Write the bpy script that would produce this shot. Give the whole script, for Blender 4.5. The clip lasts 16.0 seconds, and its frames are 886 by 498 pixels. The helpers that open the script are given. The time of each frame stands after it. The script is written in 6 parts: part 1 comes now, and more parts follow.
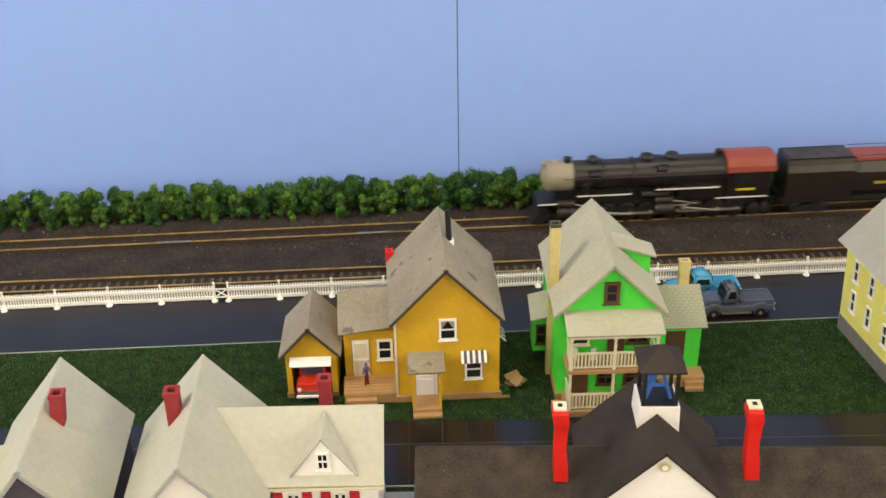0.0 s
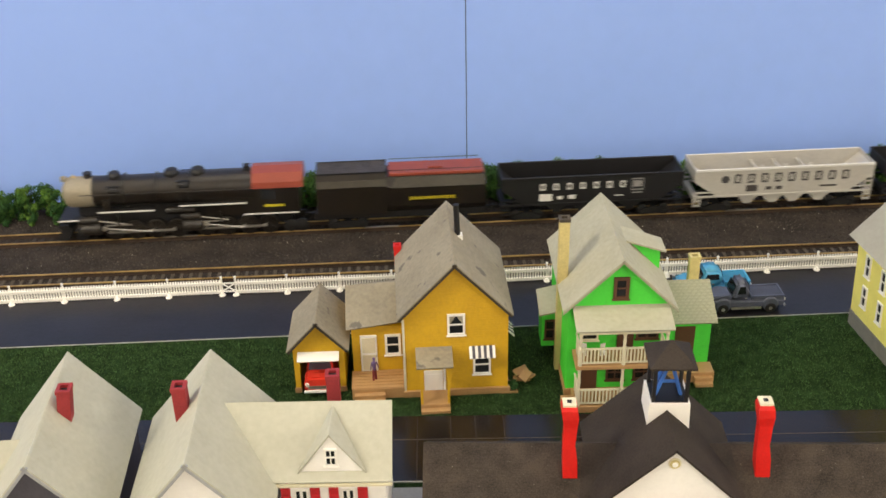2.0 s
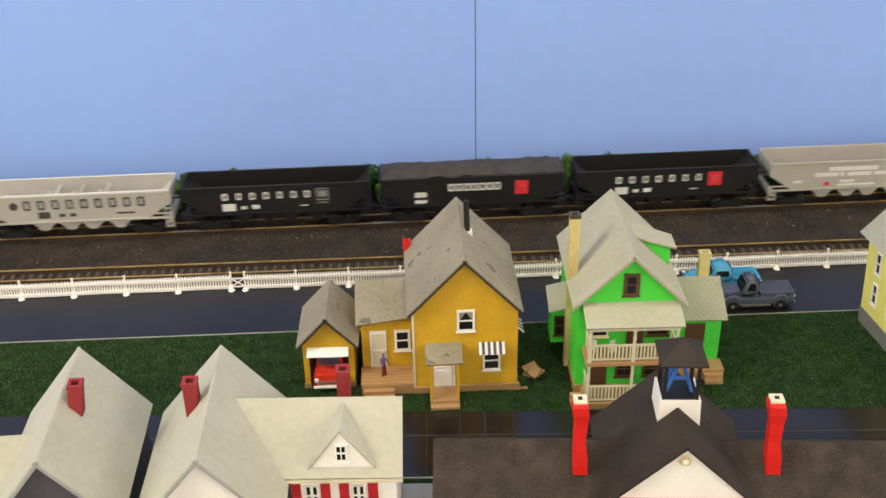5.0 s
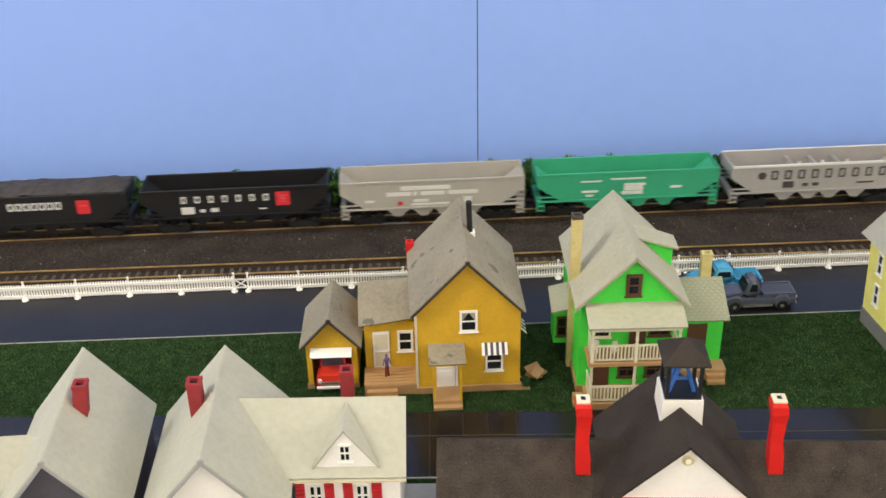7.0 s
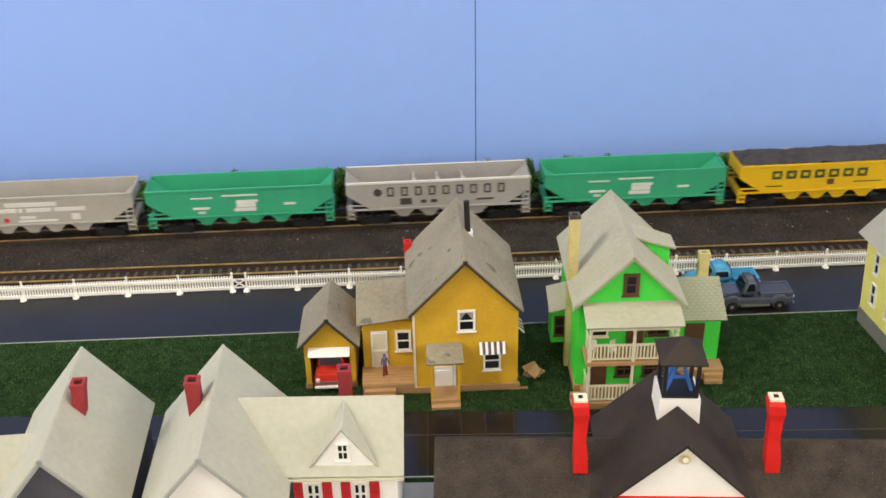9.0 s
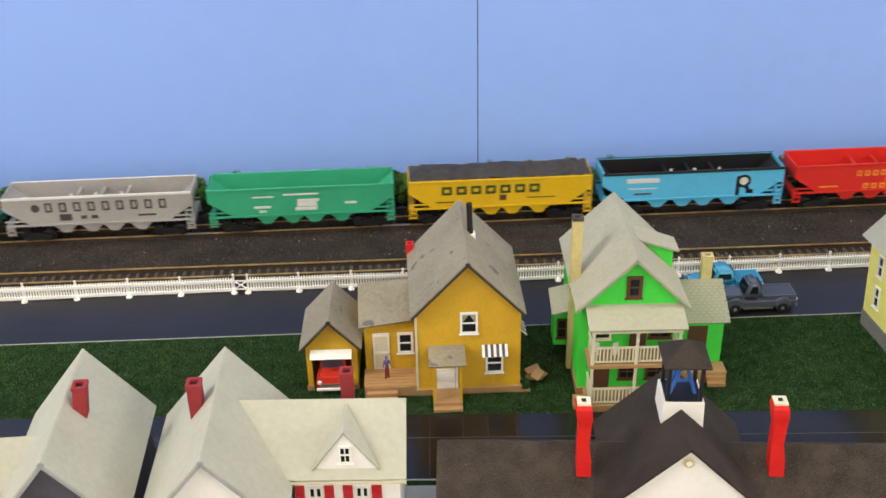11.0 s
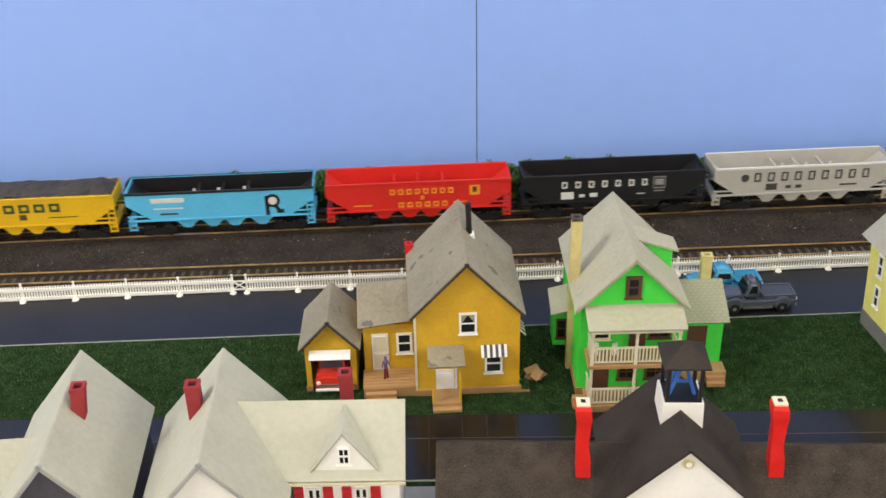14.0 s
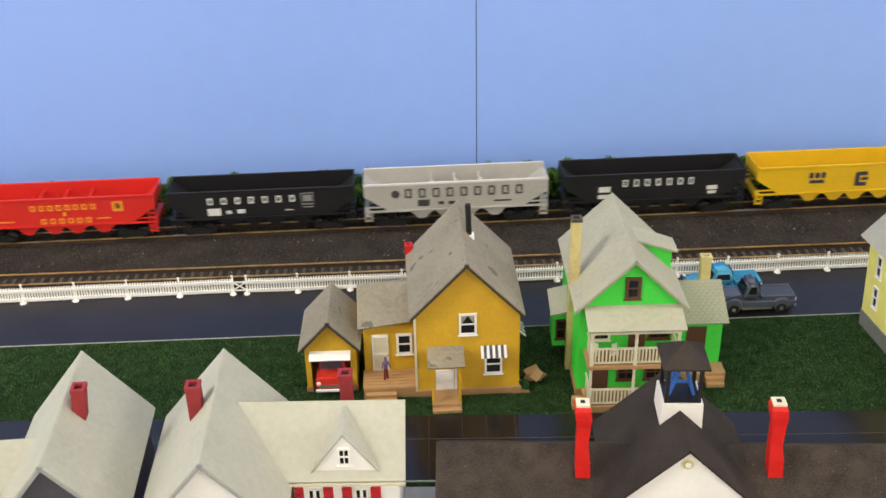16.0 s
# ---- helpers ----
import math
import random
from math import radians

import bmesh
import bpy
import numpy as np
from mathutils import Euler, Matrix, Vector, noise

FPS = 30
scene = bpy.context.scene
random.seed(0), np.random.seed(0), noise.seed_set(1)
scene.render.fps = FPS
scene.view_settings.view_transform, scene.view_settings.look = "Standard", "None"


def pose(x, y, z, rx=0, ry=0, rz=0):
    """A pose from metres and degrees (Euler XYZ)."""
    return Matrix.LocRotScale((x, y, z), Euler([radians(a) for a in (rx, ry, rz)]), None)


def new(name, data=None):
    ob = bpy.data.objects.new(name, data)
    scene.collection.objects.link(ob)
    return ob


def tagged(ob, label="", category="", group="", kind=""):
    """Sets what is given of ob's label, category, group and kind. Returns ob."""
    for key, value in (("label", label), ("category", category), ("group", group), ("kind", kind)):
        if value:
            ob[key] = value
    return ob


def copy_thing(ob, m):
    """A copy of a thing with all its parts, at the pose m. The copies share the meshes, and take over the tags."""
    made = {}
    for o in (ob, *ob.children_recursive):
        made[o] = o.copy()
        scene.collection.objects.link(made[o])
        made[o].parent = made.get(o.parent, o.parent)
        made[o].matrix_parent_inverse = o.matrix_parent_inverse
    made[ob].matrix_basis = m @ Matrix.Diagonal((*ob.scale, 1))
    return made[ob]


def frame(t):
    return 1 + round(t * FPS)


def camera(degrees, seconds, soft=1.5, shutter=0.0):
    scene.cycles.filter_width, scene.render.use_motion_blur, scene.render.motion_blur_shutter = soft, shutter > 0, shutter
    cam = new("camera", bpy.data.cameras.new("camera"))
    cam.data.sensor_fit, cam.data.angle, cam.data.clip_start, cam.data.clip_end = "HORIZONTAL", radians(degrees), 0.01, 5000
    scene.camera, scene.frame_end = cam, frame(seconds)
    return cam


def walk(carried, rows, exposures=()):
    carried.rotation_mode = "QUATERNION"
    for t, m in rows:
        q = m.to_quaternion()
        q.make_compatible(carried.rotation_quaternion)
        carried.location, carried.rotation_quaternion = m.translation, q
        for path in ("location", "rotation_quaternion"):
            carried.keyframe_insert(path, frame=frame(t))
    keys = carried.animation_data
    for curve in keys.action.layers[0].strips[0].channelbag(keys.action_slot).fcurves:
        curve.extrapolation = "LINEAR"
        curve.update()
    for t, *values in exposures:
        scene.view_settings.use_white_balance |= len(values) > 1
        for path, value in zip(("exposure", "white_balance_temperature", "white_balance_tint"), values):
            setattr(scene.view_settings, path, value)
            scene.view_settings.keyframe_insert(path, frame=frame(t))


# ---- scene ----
# A model railway of 1:87 on a table before a painted backdrop. Layout surface at z = 0.
cam = camera(45.17, 16.0, soft=1.6, shutter=0.5)
walk(cam, [
    (0.0, pose(0.00588, -0.00374, 0.44402, 61.358, 0.934, -1.213)),
    (0.5, pose(0.00576, -0.00211, 0.44319, 61.269, 0.994, -1.167)),
    (1.0, pose(0.00496, -0.00149, 0.44375, 61.119, 0.975, -1.051)),
    (1.5, pose(0.0046, -0.00064, 0.44294, 61.066, 1.039, -0.977)),
    (2.0, pose(0.00489, -0.0, 0.44311, 60.996, 1.056, -0.861)),
    (2.5, pose(0.00425, 0.00147, 0.44263, 60.899, 1.066, -0.79)),
    (3.0, pose(0.00463, 0.00235, 0.44285, 60.807, 1.097, -0.755)),
    (3.5, pose(0.00449, 0.00156, 0.44365, 60.753, 1.163, -0.724)),
    (4.0, pose(0.00239, 0.00107, 0.44334, 60.72, 1.077, -0.622)),
    (6.5, pose(0.0017, -0.00051, 0.44424, 60.785, 1.096, -0.457)),
    (7.0, pose(0.00064, -0.0014, 0.44412, 60.825, 1.101, -0.496)),
    (7.5, pose(0.00085, -0.00142, 0.44406, 60.833, 1.082, -0.519)),
    (8.0, pose(0.00095, -0.00178, 0.4433, 60.931, 1.071, -0.502)),
    (8.5, pose(0.00094, -0.00192, 0.44313, 60.921, 1.097, -0.55)),
    (9.0, pose(0.00113, -0.00326, 0.44346, 60.92, 1.075, -0.567)),
    (11.5, pose(-0.00039, -0.00053, 0.4431, 60.966, 1.003, -0.497)),
    (12.0, pose(0.00157, -0.00096, 0.44383, 60.917, 1.083, -0.493)),
    (12.5, pose(0.00133, -6e-05, 0.44352, 60.909, 1.107, -0.528)),
    (13.0, pose(0.00026, 0.00149, 0.44309, 60.876, 1.069, -0.524)),
    (13.5, pose(0.00102, 0.00186, 0.44258, 60.894, 1.089, -0.489)),
    (14.0, pose(0.00017, 0.00115, 0.44372, 60.855, 1.064, -0.568)),
    (14.5, pose(0.0, 0.0, 0.444, 60.895, 1.005, -0.559)),
    (15.0, pose(0.00041, 0.00036, 0.44334, 60.946, 1.051, -0.621)),
    (15.5, pose(0.0002, 0.00031, 0.44384, 60.933, 1.025, -0.61)),
    (16.0, pose(-0.00014, -0.00019, 0.44446, 60.907, 1.059, -0.603)),
], exposures=[(0.0, 0.0, 6950, 10), (4.0, 0.0, 6900, 10), (6.5, 0.0, 6480, 10), (9.0, 0.0, 6420, 10), (11.5, 0.0, 6310, 10), (16.0, 0.0, 6310, 10)])

# How far the train has gone along its track, by seconds.
TRAVEL = [
    (0.0, 0.0000), (0.5, -0.1053), (1.0, -0.2048), (1.5, -0.3132), (2.0, -0.4155),
    (2.5, -0.5214), (3.0, -0.6204), (3.5, -0.7300), (4.0, -0.8286), (4.2, -0.8697),
    (6.3, -1.2860), (6.5, -1.3205), (7.0, -1.4021), (7.5, -1.4927), (8.0, -1.5737),
    (8.5, -1.6601), (9.0, -1.7331), (9.2, -1.7635), (11.3, -2.0656), (11.5, -2.0972),
    (12.0, -2.1789), (12.5, -2.2422), (13.0, -2.3146), (13.5, -2.3696), (14.0, -2.4267),
    (14.5, -2.4902), (15.0, -2.5692), (15.5, -2.6462), (16.0, -2.7284)]

# ---- world and light ----
world = bpy.data.worlds.new("room_air")
scene.world = world
world.use_nodes = True
world.node_tree.nodes["Background"].inputs[0].default_value = (0.9, 0.95, 1.0, 1)
world.node_tree.nodes["Background"].inputs[1].default_value = 0.05
scene.view_settings.exposure = 0.0


def unseen_lamp(x, y, z, sx, sy, power, warm=(1.0, 0.94, 0.83)):
    data = bpy.data.lights.new("unseen_lamp", "AREA")
    data.shape, data.size, data.size_y, data.energy, data.color = "RECTANGLE", sx, sy, power, warm
    ob = new("unseen_lamp", data)
    ob.matrix_world = pose(x, y, z)
    return ob


# One compact bright lamp up to the left, as the cast shadows suggest.
# The other panels, softer and wider, are unseen fill added to balance roofs and walls.
unseen_lamp(-1.40, -0.15, 1.56, 0.40, 0.34, 30.5)
for lx, ly, power in ((-2.9, -1.5, 35.5), (-2.9, 0.2, 15.0), (3.0, -1.5, 38.5), (3.0, 0.2, 48.0), (0.1, -1.85, 15.0), (1.7, -1.55, 19.5), (0.1, 0.5, 8.2)):
    unseen_lamp(lx, ly, 1.56, 1.2, 0.5, power)


# ---- materials ----
def lin(r, g, b):
    return tuple((v / 255 / 12.92) if v < 10.3 else ((v / 255 + 0.055) / 1.055) ** 2.4 for v in (r, g, b)) + (1.0,)


def mat(name, rgb, rough=0.6, var=0.15, scale=120.0, fine=900.0, bump=0.2, metal=0.0, dark=None, spec=0.5, coords="Object", lines=None, dist=0.0004):
    """Painted or cast surface: base colour with variation at two scales, fine relief, and optional grooves (axis, spacing)."""
    m = bpy.data.materials.new(name)
    m.use_nodes = True
    nt = m.node_tree
    n, l = nt.nodes, nt.links
    b = n["Principled BSDF"]
    b.inputs["Roughness"].default_value = rough
    b.inputs["Metallic"].default_value = metal
    b.inputs["Specular IOR Level"].default_value = spec
    tc = n.new("ShaderNodeTexCoord")
    big, small = n.new("ShaderNodeTexNoise"), n.new("ShaderNodeTexNoise")
    for tex, s in ((big, scale), (small, fine)):
        tex.inputs["Scale"].default_value = s
        tex.inputs["Detail"].default_value = 4
        l.new(tc.outputs[coords], tex.inputs["Vector"])
    c = lin(*rgb)
    d = lin(*dark) if dark else tuple(v * (1 - 2.2 * var) for v in c[:3]) + (1,)
    mixf = n.new("ShaderNodeMath")
    mixf.operation = "MULTIPLY_ADD"
    mixf.inputs[1].default_value, mixf.inputs[2].default_value = 0.55, 0.0
    l.new(big.outputs["Fac"], mixf.inputs[0])
    add = n.new("ShaderNodeMath")
    add.operation = "MULTIPLY_ADD"
    add.inputs[1].default_value = 0.45
    l.new(small.outputs["Fac"], add.inputs[0])
    l.new(mixf.outputs[0], add.inputs[2])
    ramp = n.new("ShaderNodeValToRGB")
    ramp.color_ramp.elements[0].position, ramp.color_ramp.elements[0].color = 0.3, d
    ramp.color_ramp.elements[1].position, ramp.color_ramp.elements[1].color = 0.6, c
    l.new(add.outputs[0], ramp.inputs[0])
    l.new(ramp.outputs[0], b.inputs["Base Color"])
    height = small.outputs["Fac"]
    if lines:
        axis, step, depth = lines
        sep = n.new("ShaderNodeSeparateXYZ")
        l.new(tc.outputs[coords], sep.inputs[0])
        fr = n.new("ShaderNodeMath")
        fr.operation = "DIVIDE"
        fr.inputs[1].default_value = step
        l.new(sep.outputs["XYZ".index(axis)], fr.inputs[0])
        saw = n.new("ShaderNodeMath")
        saw.operation = "FRACT"
        l.new(fr.outputs[0], saw.inputs[0])
        hs = n.new("ShaderNodeMath")
        hs.operation = "MULTIPLY_ADD"
        hs.inputs[1].default_value = -depth
        l.new(saw.outputs[0], hs.inputs[0])
        l.new(small.outputs["Fac"], hs.inputs[2])
        height = hs.outputs[0]
    bn = n.new("ShaderNodeBump")
    bn.inputs["Strength"].default_value = bump
    bn.inputs["Distance"].default_value = dist
    l.new(height, bn.inputs["Height"])
    l.new(bn.outputs[0], b.inputs["Normal"])
    return m


M_SKY = mat("backdrop_paint", (148, 180, 250), 0.45, 0.02, 3, 60, 0.03, spec=0.35)
M_SEAM = mat("seam_shadow", (62, 74, 118), 0.8, 0.1)
M_GRASS = mat("turf", (50, 76, 42), 0.95, 0.2, 90, 1500, 0.9, dark=(18, 31, 18), spec=0.1, dist=0.002)
M_BALLAST = mat("ballast", (62, 54, 48), 0.9, 0.3, 40, 700, 1.0, dark=(24, 20, 18), spec=0.3, dist=0.002)
M_STONE = mat("ballast_stone", (74, 66, 60), 0.8, 0.3, 60, 500, 0.6, dark=(22, 19, 17), spec=0.4)
M_CHIP = mat("pale_stone", (170, 165, 155), 0.8, 0.1)
M_ROAD = mat("road_sheet", (36, 35, 40), 0.28, 0.12, 25, 300, 0.12, dark=(24, 23, 27), spec=0.32)
M_STREET = mat("street_sheet", (38, 33, 32), 0.20, 0.2, 25, 260, 0.15, dark=(18, 16, 17), spec=0.4)
M_LINE = mat("road_edge", (196, 194, 186), 0.6, 0.15)
M_RAIL = mat("rail_rust", (226, 192, 122), 0.30, 0.25, 45, 700, 0.15, metal=0.55, dark=(120, 84, 46))
M_RAILBASE = mat("rail_base", (62, 46, 34), 0.8, 0.2)
M_BRIGHT = mat("rail_joiner_metal", (205, 195, 178), 0.3, 0.1, metal=0.8)
M_TIE = mat("tie_plastic", (52, 44, 40), 0.8, 0.2)
M_TIE_GREY = mat("tie_weathered", (84, 76, 66), 0.85, 0.2)
M_WHITE = mat("white_plastic", (246, 243, 236), 0.5, 0.03)
M_CURTAIN = mat("lace_curtain", (168, 160, 138), 0.9, 0.2, 200, 900, 0.3)
M_CREAM = mat("cream_plastic", (226, 218, 188), 0.55, 0.06)
M_YELLOW = mat("ochre_siding", (205, 160, 3), 0.62, 0.08, 60, 500, 0.8, lines=("Z", 0.0019, 2.4))
M_PALE = mat("pale_yellow_siding", (238, 228, 126), 0.6, 0.06, 60, 500, 0.35, lines=("Z", 0.0019, 1.6))
M_GREEN = mat("bright_green_siding", (66, 214, 62), 0.55, 0.06, 60, 500, 0.7, lines=("Z", 0.0019, 1.6))
M_WALLW = mat("white_siding", (246, 243, 238), 0.6, 0.03, 60, 500, 0.12, lines=("Z", 0.0022, 1.6))
M_SHED = mat("slate_wall", (84, 82, 92), 0.7, 0.1)
M_GREYROOF = mat("grey_shingle", (150, 141, 121), 0.8, 0.14, 34, 380, 0.25, dark=(124, 116, 99), lines=("Z", 0.0022, 1.0))
M_CREAMROOF = mat("ivory_roof", (185, 184, 168), 0.75, 0.05, 22, 260, 0.12, dark=(172, 170, 153), spec=0.2, lines=("Z", 0.0024, 0.5))
M_GHROOF = mat("sage_roof", (178, 175, 154), 0.75, 0.06, 26, 300, 0.15, dark=(162, 159, 138), spec=0.2, lines=("Z", 0.0026, 0.6))
M_SHINGLE = mat("sage_shingle", (158, 158, 134), 0.7, 0.1, 60, 600, 0.4, dark=(132, 133, 110))
M_SLATE = mat("grey_plain_roof", (160, 162, 164), 0.7, 0.08, 40, 600, 0.3)
M_WARMSLATE = mat("warm_grey_roof", (164, 161, 148), 0.7, 0.06, 30, 300, 0.2)
M_BLOCK = mat("grey_block", (128, 126, 120), 0.8, 0.1)
M_BLACKROOF = mat("black_felt", (60, 53, 48), 0.85, 0.15, 45, 900, 0.5, dark=(36, 31, 29), spec=0.25)
M_TARROOF = mat("tarred_shingle", (70, 61, 53), 0.85, 0.3, 70, 1100, 0.9, dark=(24, 20, 18), spec=0.3, lines=("Z", 0.0016, 1.0))
M_EDGE = mat("dark_eaves", (62, 54, 44), 0.7, 0.1)
M_TAN = mat("tan_plastic", (184, 144, 96), 0.6, 0.08)
M_BRICKTAN = mat("tan_brick", (206, 190, 128), 0.7, 0.12, 120, 900, 0.4, lines=("Z", 0.0016, 1.2))
M_BRICKRED = mat("dark_red_brick", (150, 42, 46), 0.65, 0.12, 120, 900, 0.4, lines=("Z", 0.0016, 1.2))
M_REDPAINT = mat("bright_red_paint", (222, 32, 28), 0.45, 0.08, 90, 600, 0.25)
M_REDTRIM = mat("red_shutter", (190, 36, 44), 0.55, 0.08)
M_GLASS = mat("dark_pane", (34, 36, 38), 0.12, 0.1, bump=0.02)
M_BROWN = mat("brown_frame", (92, 60, 40), 0.6, 0.1)
M_BLACK = mat("black_plastic", (22, 21, 22), 0.55, 0.12, 80, 700, 0.2)
M_LOCO = mat("loco_black", (35, 29, 23), 0.34, 0.2, 45, 500, 0.3, dark=(14, 12, 11))
M_SMOKEBOX = mat("graphite", (146, 137, 118), 0.5, 0.15, 60, 400, 0.2)
M_CABRED = mat("cab_oxide_red", (142, 64, 48), 0.42, 0.12, 60, 500, 0.25)
M_STEEL = mat("bright_steel", (200, 196, 188), 0.3, 0.1, metal=0.8)
M_YMARK = mat("yellow_mark", (186, 170, 36), 0.6, 0.05)
M_WMARK = mat("white_mark", (214, 212, 208), 0.6, 0.05)
M_DKMARK = mat("dark_green_mark", (44, 72, 34), 0.6, 0.08)
M_GYMARK = mat("dark_grey_mark", (66, 62, 62), 0.6, 0.08)
M_REDMARK = mat("red_mark", (214, 44, 52), 0.6, 0.08)
M_COAL = mat("coal", (66, 60, 58), 0.7, 0.3, 120, 700, 1.0, dark=(30, 27, 27), dist=0.0012)
M_CARBLACK = mat("hopper_black", (24, 23, 25), 0.5, 0.12, 40, 500, 0.2)
M_CARSILVER = mat("hopper_silver", (196, 192, 184), 0.42, 0.08, 40, 500, 0.2, metal=0.25)
M_CARGREY = mat("hopper_light_grey", (170, 165, 156), 0.55, 0.06, 40, 500, 0.2)
M_CARGREY2 = mat("hopper_grey", (164, 160, 156), 0.5, 0.08, 40, 500, 0.2)
M_CARGREEN = mat("hopper_green", (58, 162, 122), 0.45, 0.07, 40, 500, 0.15)
M_CARYELLOW = mat("hopper_yellow", (222, 178, 24), 0.45, 0.07, 40, 500, 0.15)
M_CARBLUE = mat("hopper_blue", (92, 184, 226), 0.45, 0.07, 40, 500, 0.15)
M_CARRED = mat("hopper_red", (210, 42, 34), 0.45, 0.07, 40, 500, 0.15)
M_TRUCKGREY = mat("slate_car_paint", (88, 92, 108), 0.35, 0.06, 60, 500, 0.05)
M_TRUCKBLUE = mat("sky_blue_car_paint", (78, 166, 206), 0.35, 0.06, 60, 500, 0.05)
M_CARORANGE = mat("coral_car_paint", (232, 66, 48), 0.35, 0.06, 60, 500, 0.05)
M_BEDGREY = mat("bed_grey", (74, 76, 88), 0.5, 0.1)
M_BEDBLUE = mat("bed_blue", (52, 140, 176), 0.5, 0.1)
M_RUBBER = mat("rubber", (26, 25, 25), 0.8, 0.1)
M_BLUEPAINT = mat("bell_frame_blue", (54, 108, 190), 0.5, 0.1)
M_PURPLE = mat("figure_purple", (112, 92, 140), 0.7, 0.1)
M_MAROON = mat("figure_maroon", (130, 50, 52), 0.7, 0.1)
M_BARK = mat("bark", (70, 52, 36), 0.9, 0.2)
M_ROOM = mat("room_wall_paint", (236, 233, 226), 0.8, 0.05, 2, 40, 0.05)
M_CEIL = mat("ceiling_paint", (240, 238, 234), 0.85, 0.04, 2, 40, 0.05)
M_CARPET = mat("carpet", (176, 168, 156), 0.95, 0.15, 8, 200, 0.3)
M_WOOD = mat("table_wood", (150, 112, 74), 0.6, 0.15, 10, 120, 0.2)


def by_island(m, low, high):
    """Lighten and darken each loose piece of a joined mesh a little, at random."""
    nt = m.node_tree
    ramp = next(n for n in nt.nodes if n.bl_idname == "ShaderNodeValToRGB")
    geo, rng, mul = nt.nodes.new("ShaderNodeNewGeometry"), nt.nodes.new("ShaderNodeMapRange"), nt.nodes.new("ShaderNodeMix")
    rng.inputs["To Min"].default_value, rng.inputs["To Max"].default_value = low, high
    mul.data_type, mul.blend_type = "RGBA", "MULTIPLY"
    mul.inputs["Factor"].default_value = 1.0
    nt.links.new(geo.outputs["Random Per Island"], rng.inputs["Value"])
    nt.links.new(ramp.outputs[0], mul.inputs["A"])
    nt.links.new(rng.outputs["Result"], mul.inputs["B"])
    nt.links.new(mul.outputs["Result"], nt.nodes["Principled BSDF"].inputs["Base Color"])
    return m


def speckle(m, scale, threshold, rgb):
    """Sparse worn specks of another colour."""
    nt = m.node_tree
    b = nt.nodes["Principled BSDF"]
    src = b.inputs["Base Color"].links[0].from_socket
    tc, tex, ramp, mix = (nt.nodes.new(k) for k in ("ShaderNodeTexCoord", "ShaderNodeTexNoise", "ShaderNodeValToRGB", "ShaderNodeMix"))
    tex.inputs["Scale"].default_value, tex.inputs["Detail"].default_value = scale, 3
    ramp.color_ramp.elements[0].position, ramp.color_ramp.elements[1].position = threshold, threshold + 0.05
    mix.data_type = "RGBA"
    mix.inputs["B"].default_value = lin(*rgb)
    nt.links.new(tc.outputs["Object"], tex.inputs["Vector"])
    nt.links.new(tex.outputs["Fac"], ramp.inputs[0])
    nt.links.new(ramp.outputs[0], mix.inputs["Factor"])
    nt.links.new(src, mix.inputs["A"])
    nt.links.new(mix.outputs["Result"], b.inputs["Base Color"])


speckle(M_TARROOF, 520, 0.69, (100, 93, 84))
speckle(M_BALLAST, 300, 0.70, (92, 82, 72))
speckle(M_GREYROOF, 75, 0.64, (104, 98, 88))
by_island(M_STONE, 0.35, 1.7)


def leaf_material(name, rgb, dark):
    m = mat(name, rgb, 0.8, 0.2, 60, 600, 0.3, dark=dark, spec=0.2)
    return by_island(m, 0.55, 1.5)


M_LEAVES = [leaf_material("foliage", (72, 110, 46), (34, 62, 30)), leaf_material("foliage_light", (98, 132, 50), (50, 82, 34)),
            leaf_material("foliage_deep", (54, 92, 46), (26, 52, 28))]
M_BLADE = mat("turf_fibre", (76, 104, 58), 0.9, 0.2, 120, 900, 0.1, dark=(20, 36, 20), spec=0.15)
by_island(M_BLADE, 0.35, 1.85)


# ---- helpers for meshes ----
def finish(bm, name):
    bmesh.ops.recalc_face_normals(bm, faces=bm.faces[:])
    me = bpy.data.meshes.new(name)
    bm.to_mesh(me)
    bm.free()
    return me


def part(name, bm, material, parent=None, label="", smooth=False):
    me = finish(bm, name)
    me.materials.append(material)
    if smooth:
        for p in me.polygons:
            p.use_smooth = True
    ob = new(name, me)
    ob.parent = parent
    if label:
        tagged(ob, label)
    return ob


def thing(name, m, label, category, group="", kind=""):
    ob = new(name)
    ob.empty_display_size = 0.01
    ob.matrix_basis = m
    return tagged(ob, label, category, group, kind)


def solid(bm, pts, faces):
    vs = [bm.verts.new(p) for p in pts]
    for f in faces:
        bm.faces.new([vs[i] for i in f])
    return vs


def block(bm, x0, x1, y0, y1, z0, z1, bev=0.0):
    vs = solid(bm, [(x0, y0, z0), (x1, y0, z0), (x1, y1, z0), (x0, y1, z0), (x0, y0, z1), (x1, y0, z1), (x1, y1, z1), (x0, y1, z1)],
               [(0, 3, 2, 1), (4, 5, 6, 7), (0, 1, 5, 4), (1, 2, 6, 5), (2, 3, 7, 6), (3, 0, 4, 7)])
    if bev:
        edges = list({e for v in vs for e in v.link_edges})
        bmesh.ops.bevel(bm, geom=edges, offset=bev, segments=1, affect="EDGES")
    return bm


def box(*a, bev=0.0):
    return block(bmesh.new(), *a, bev=bev)


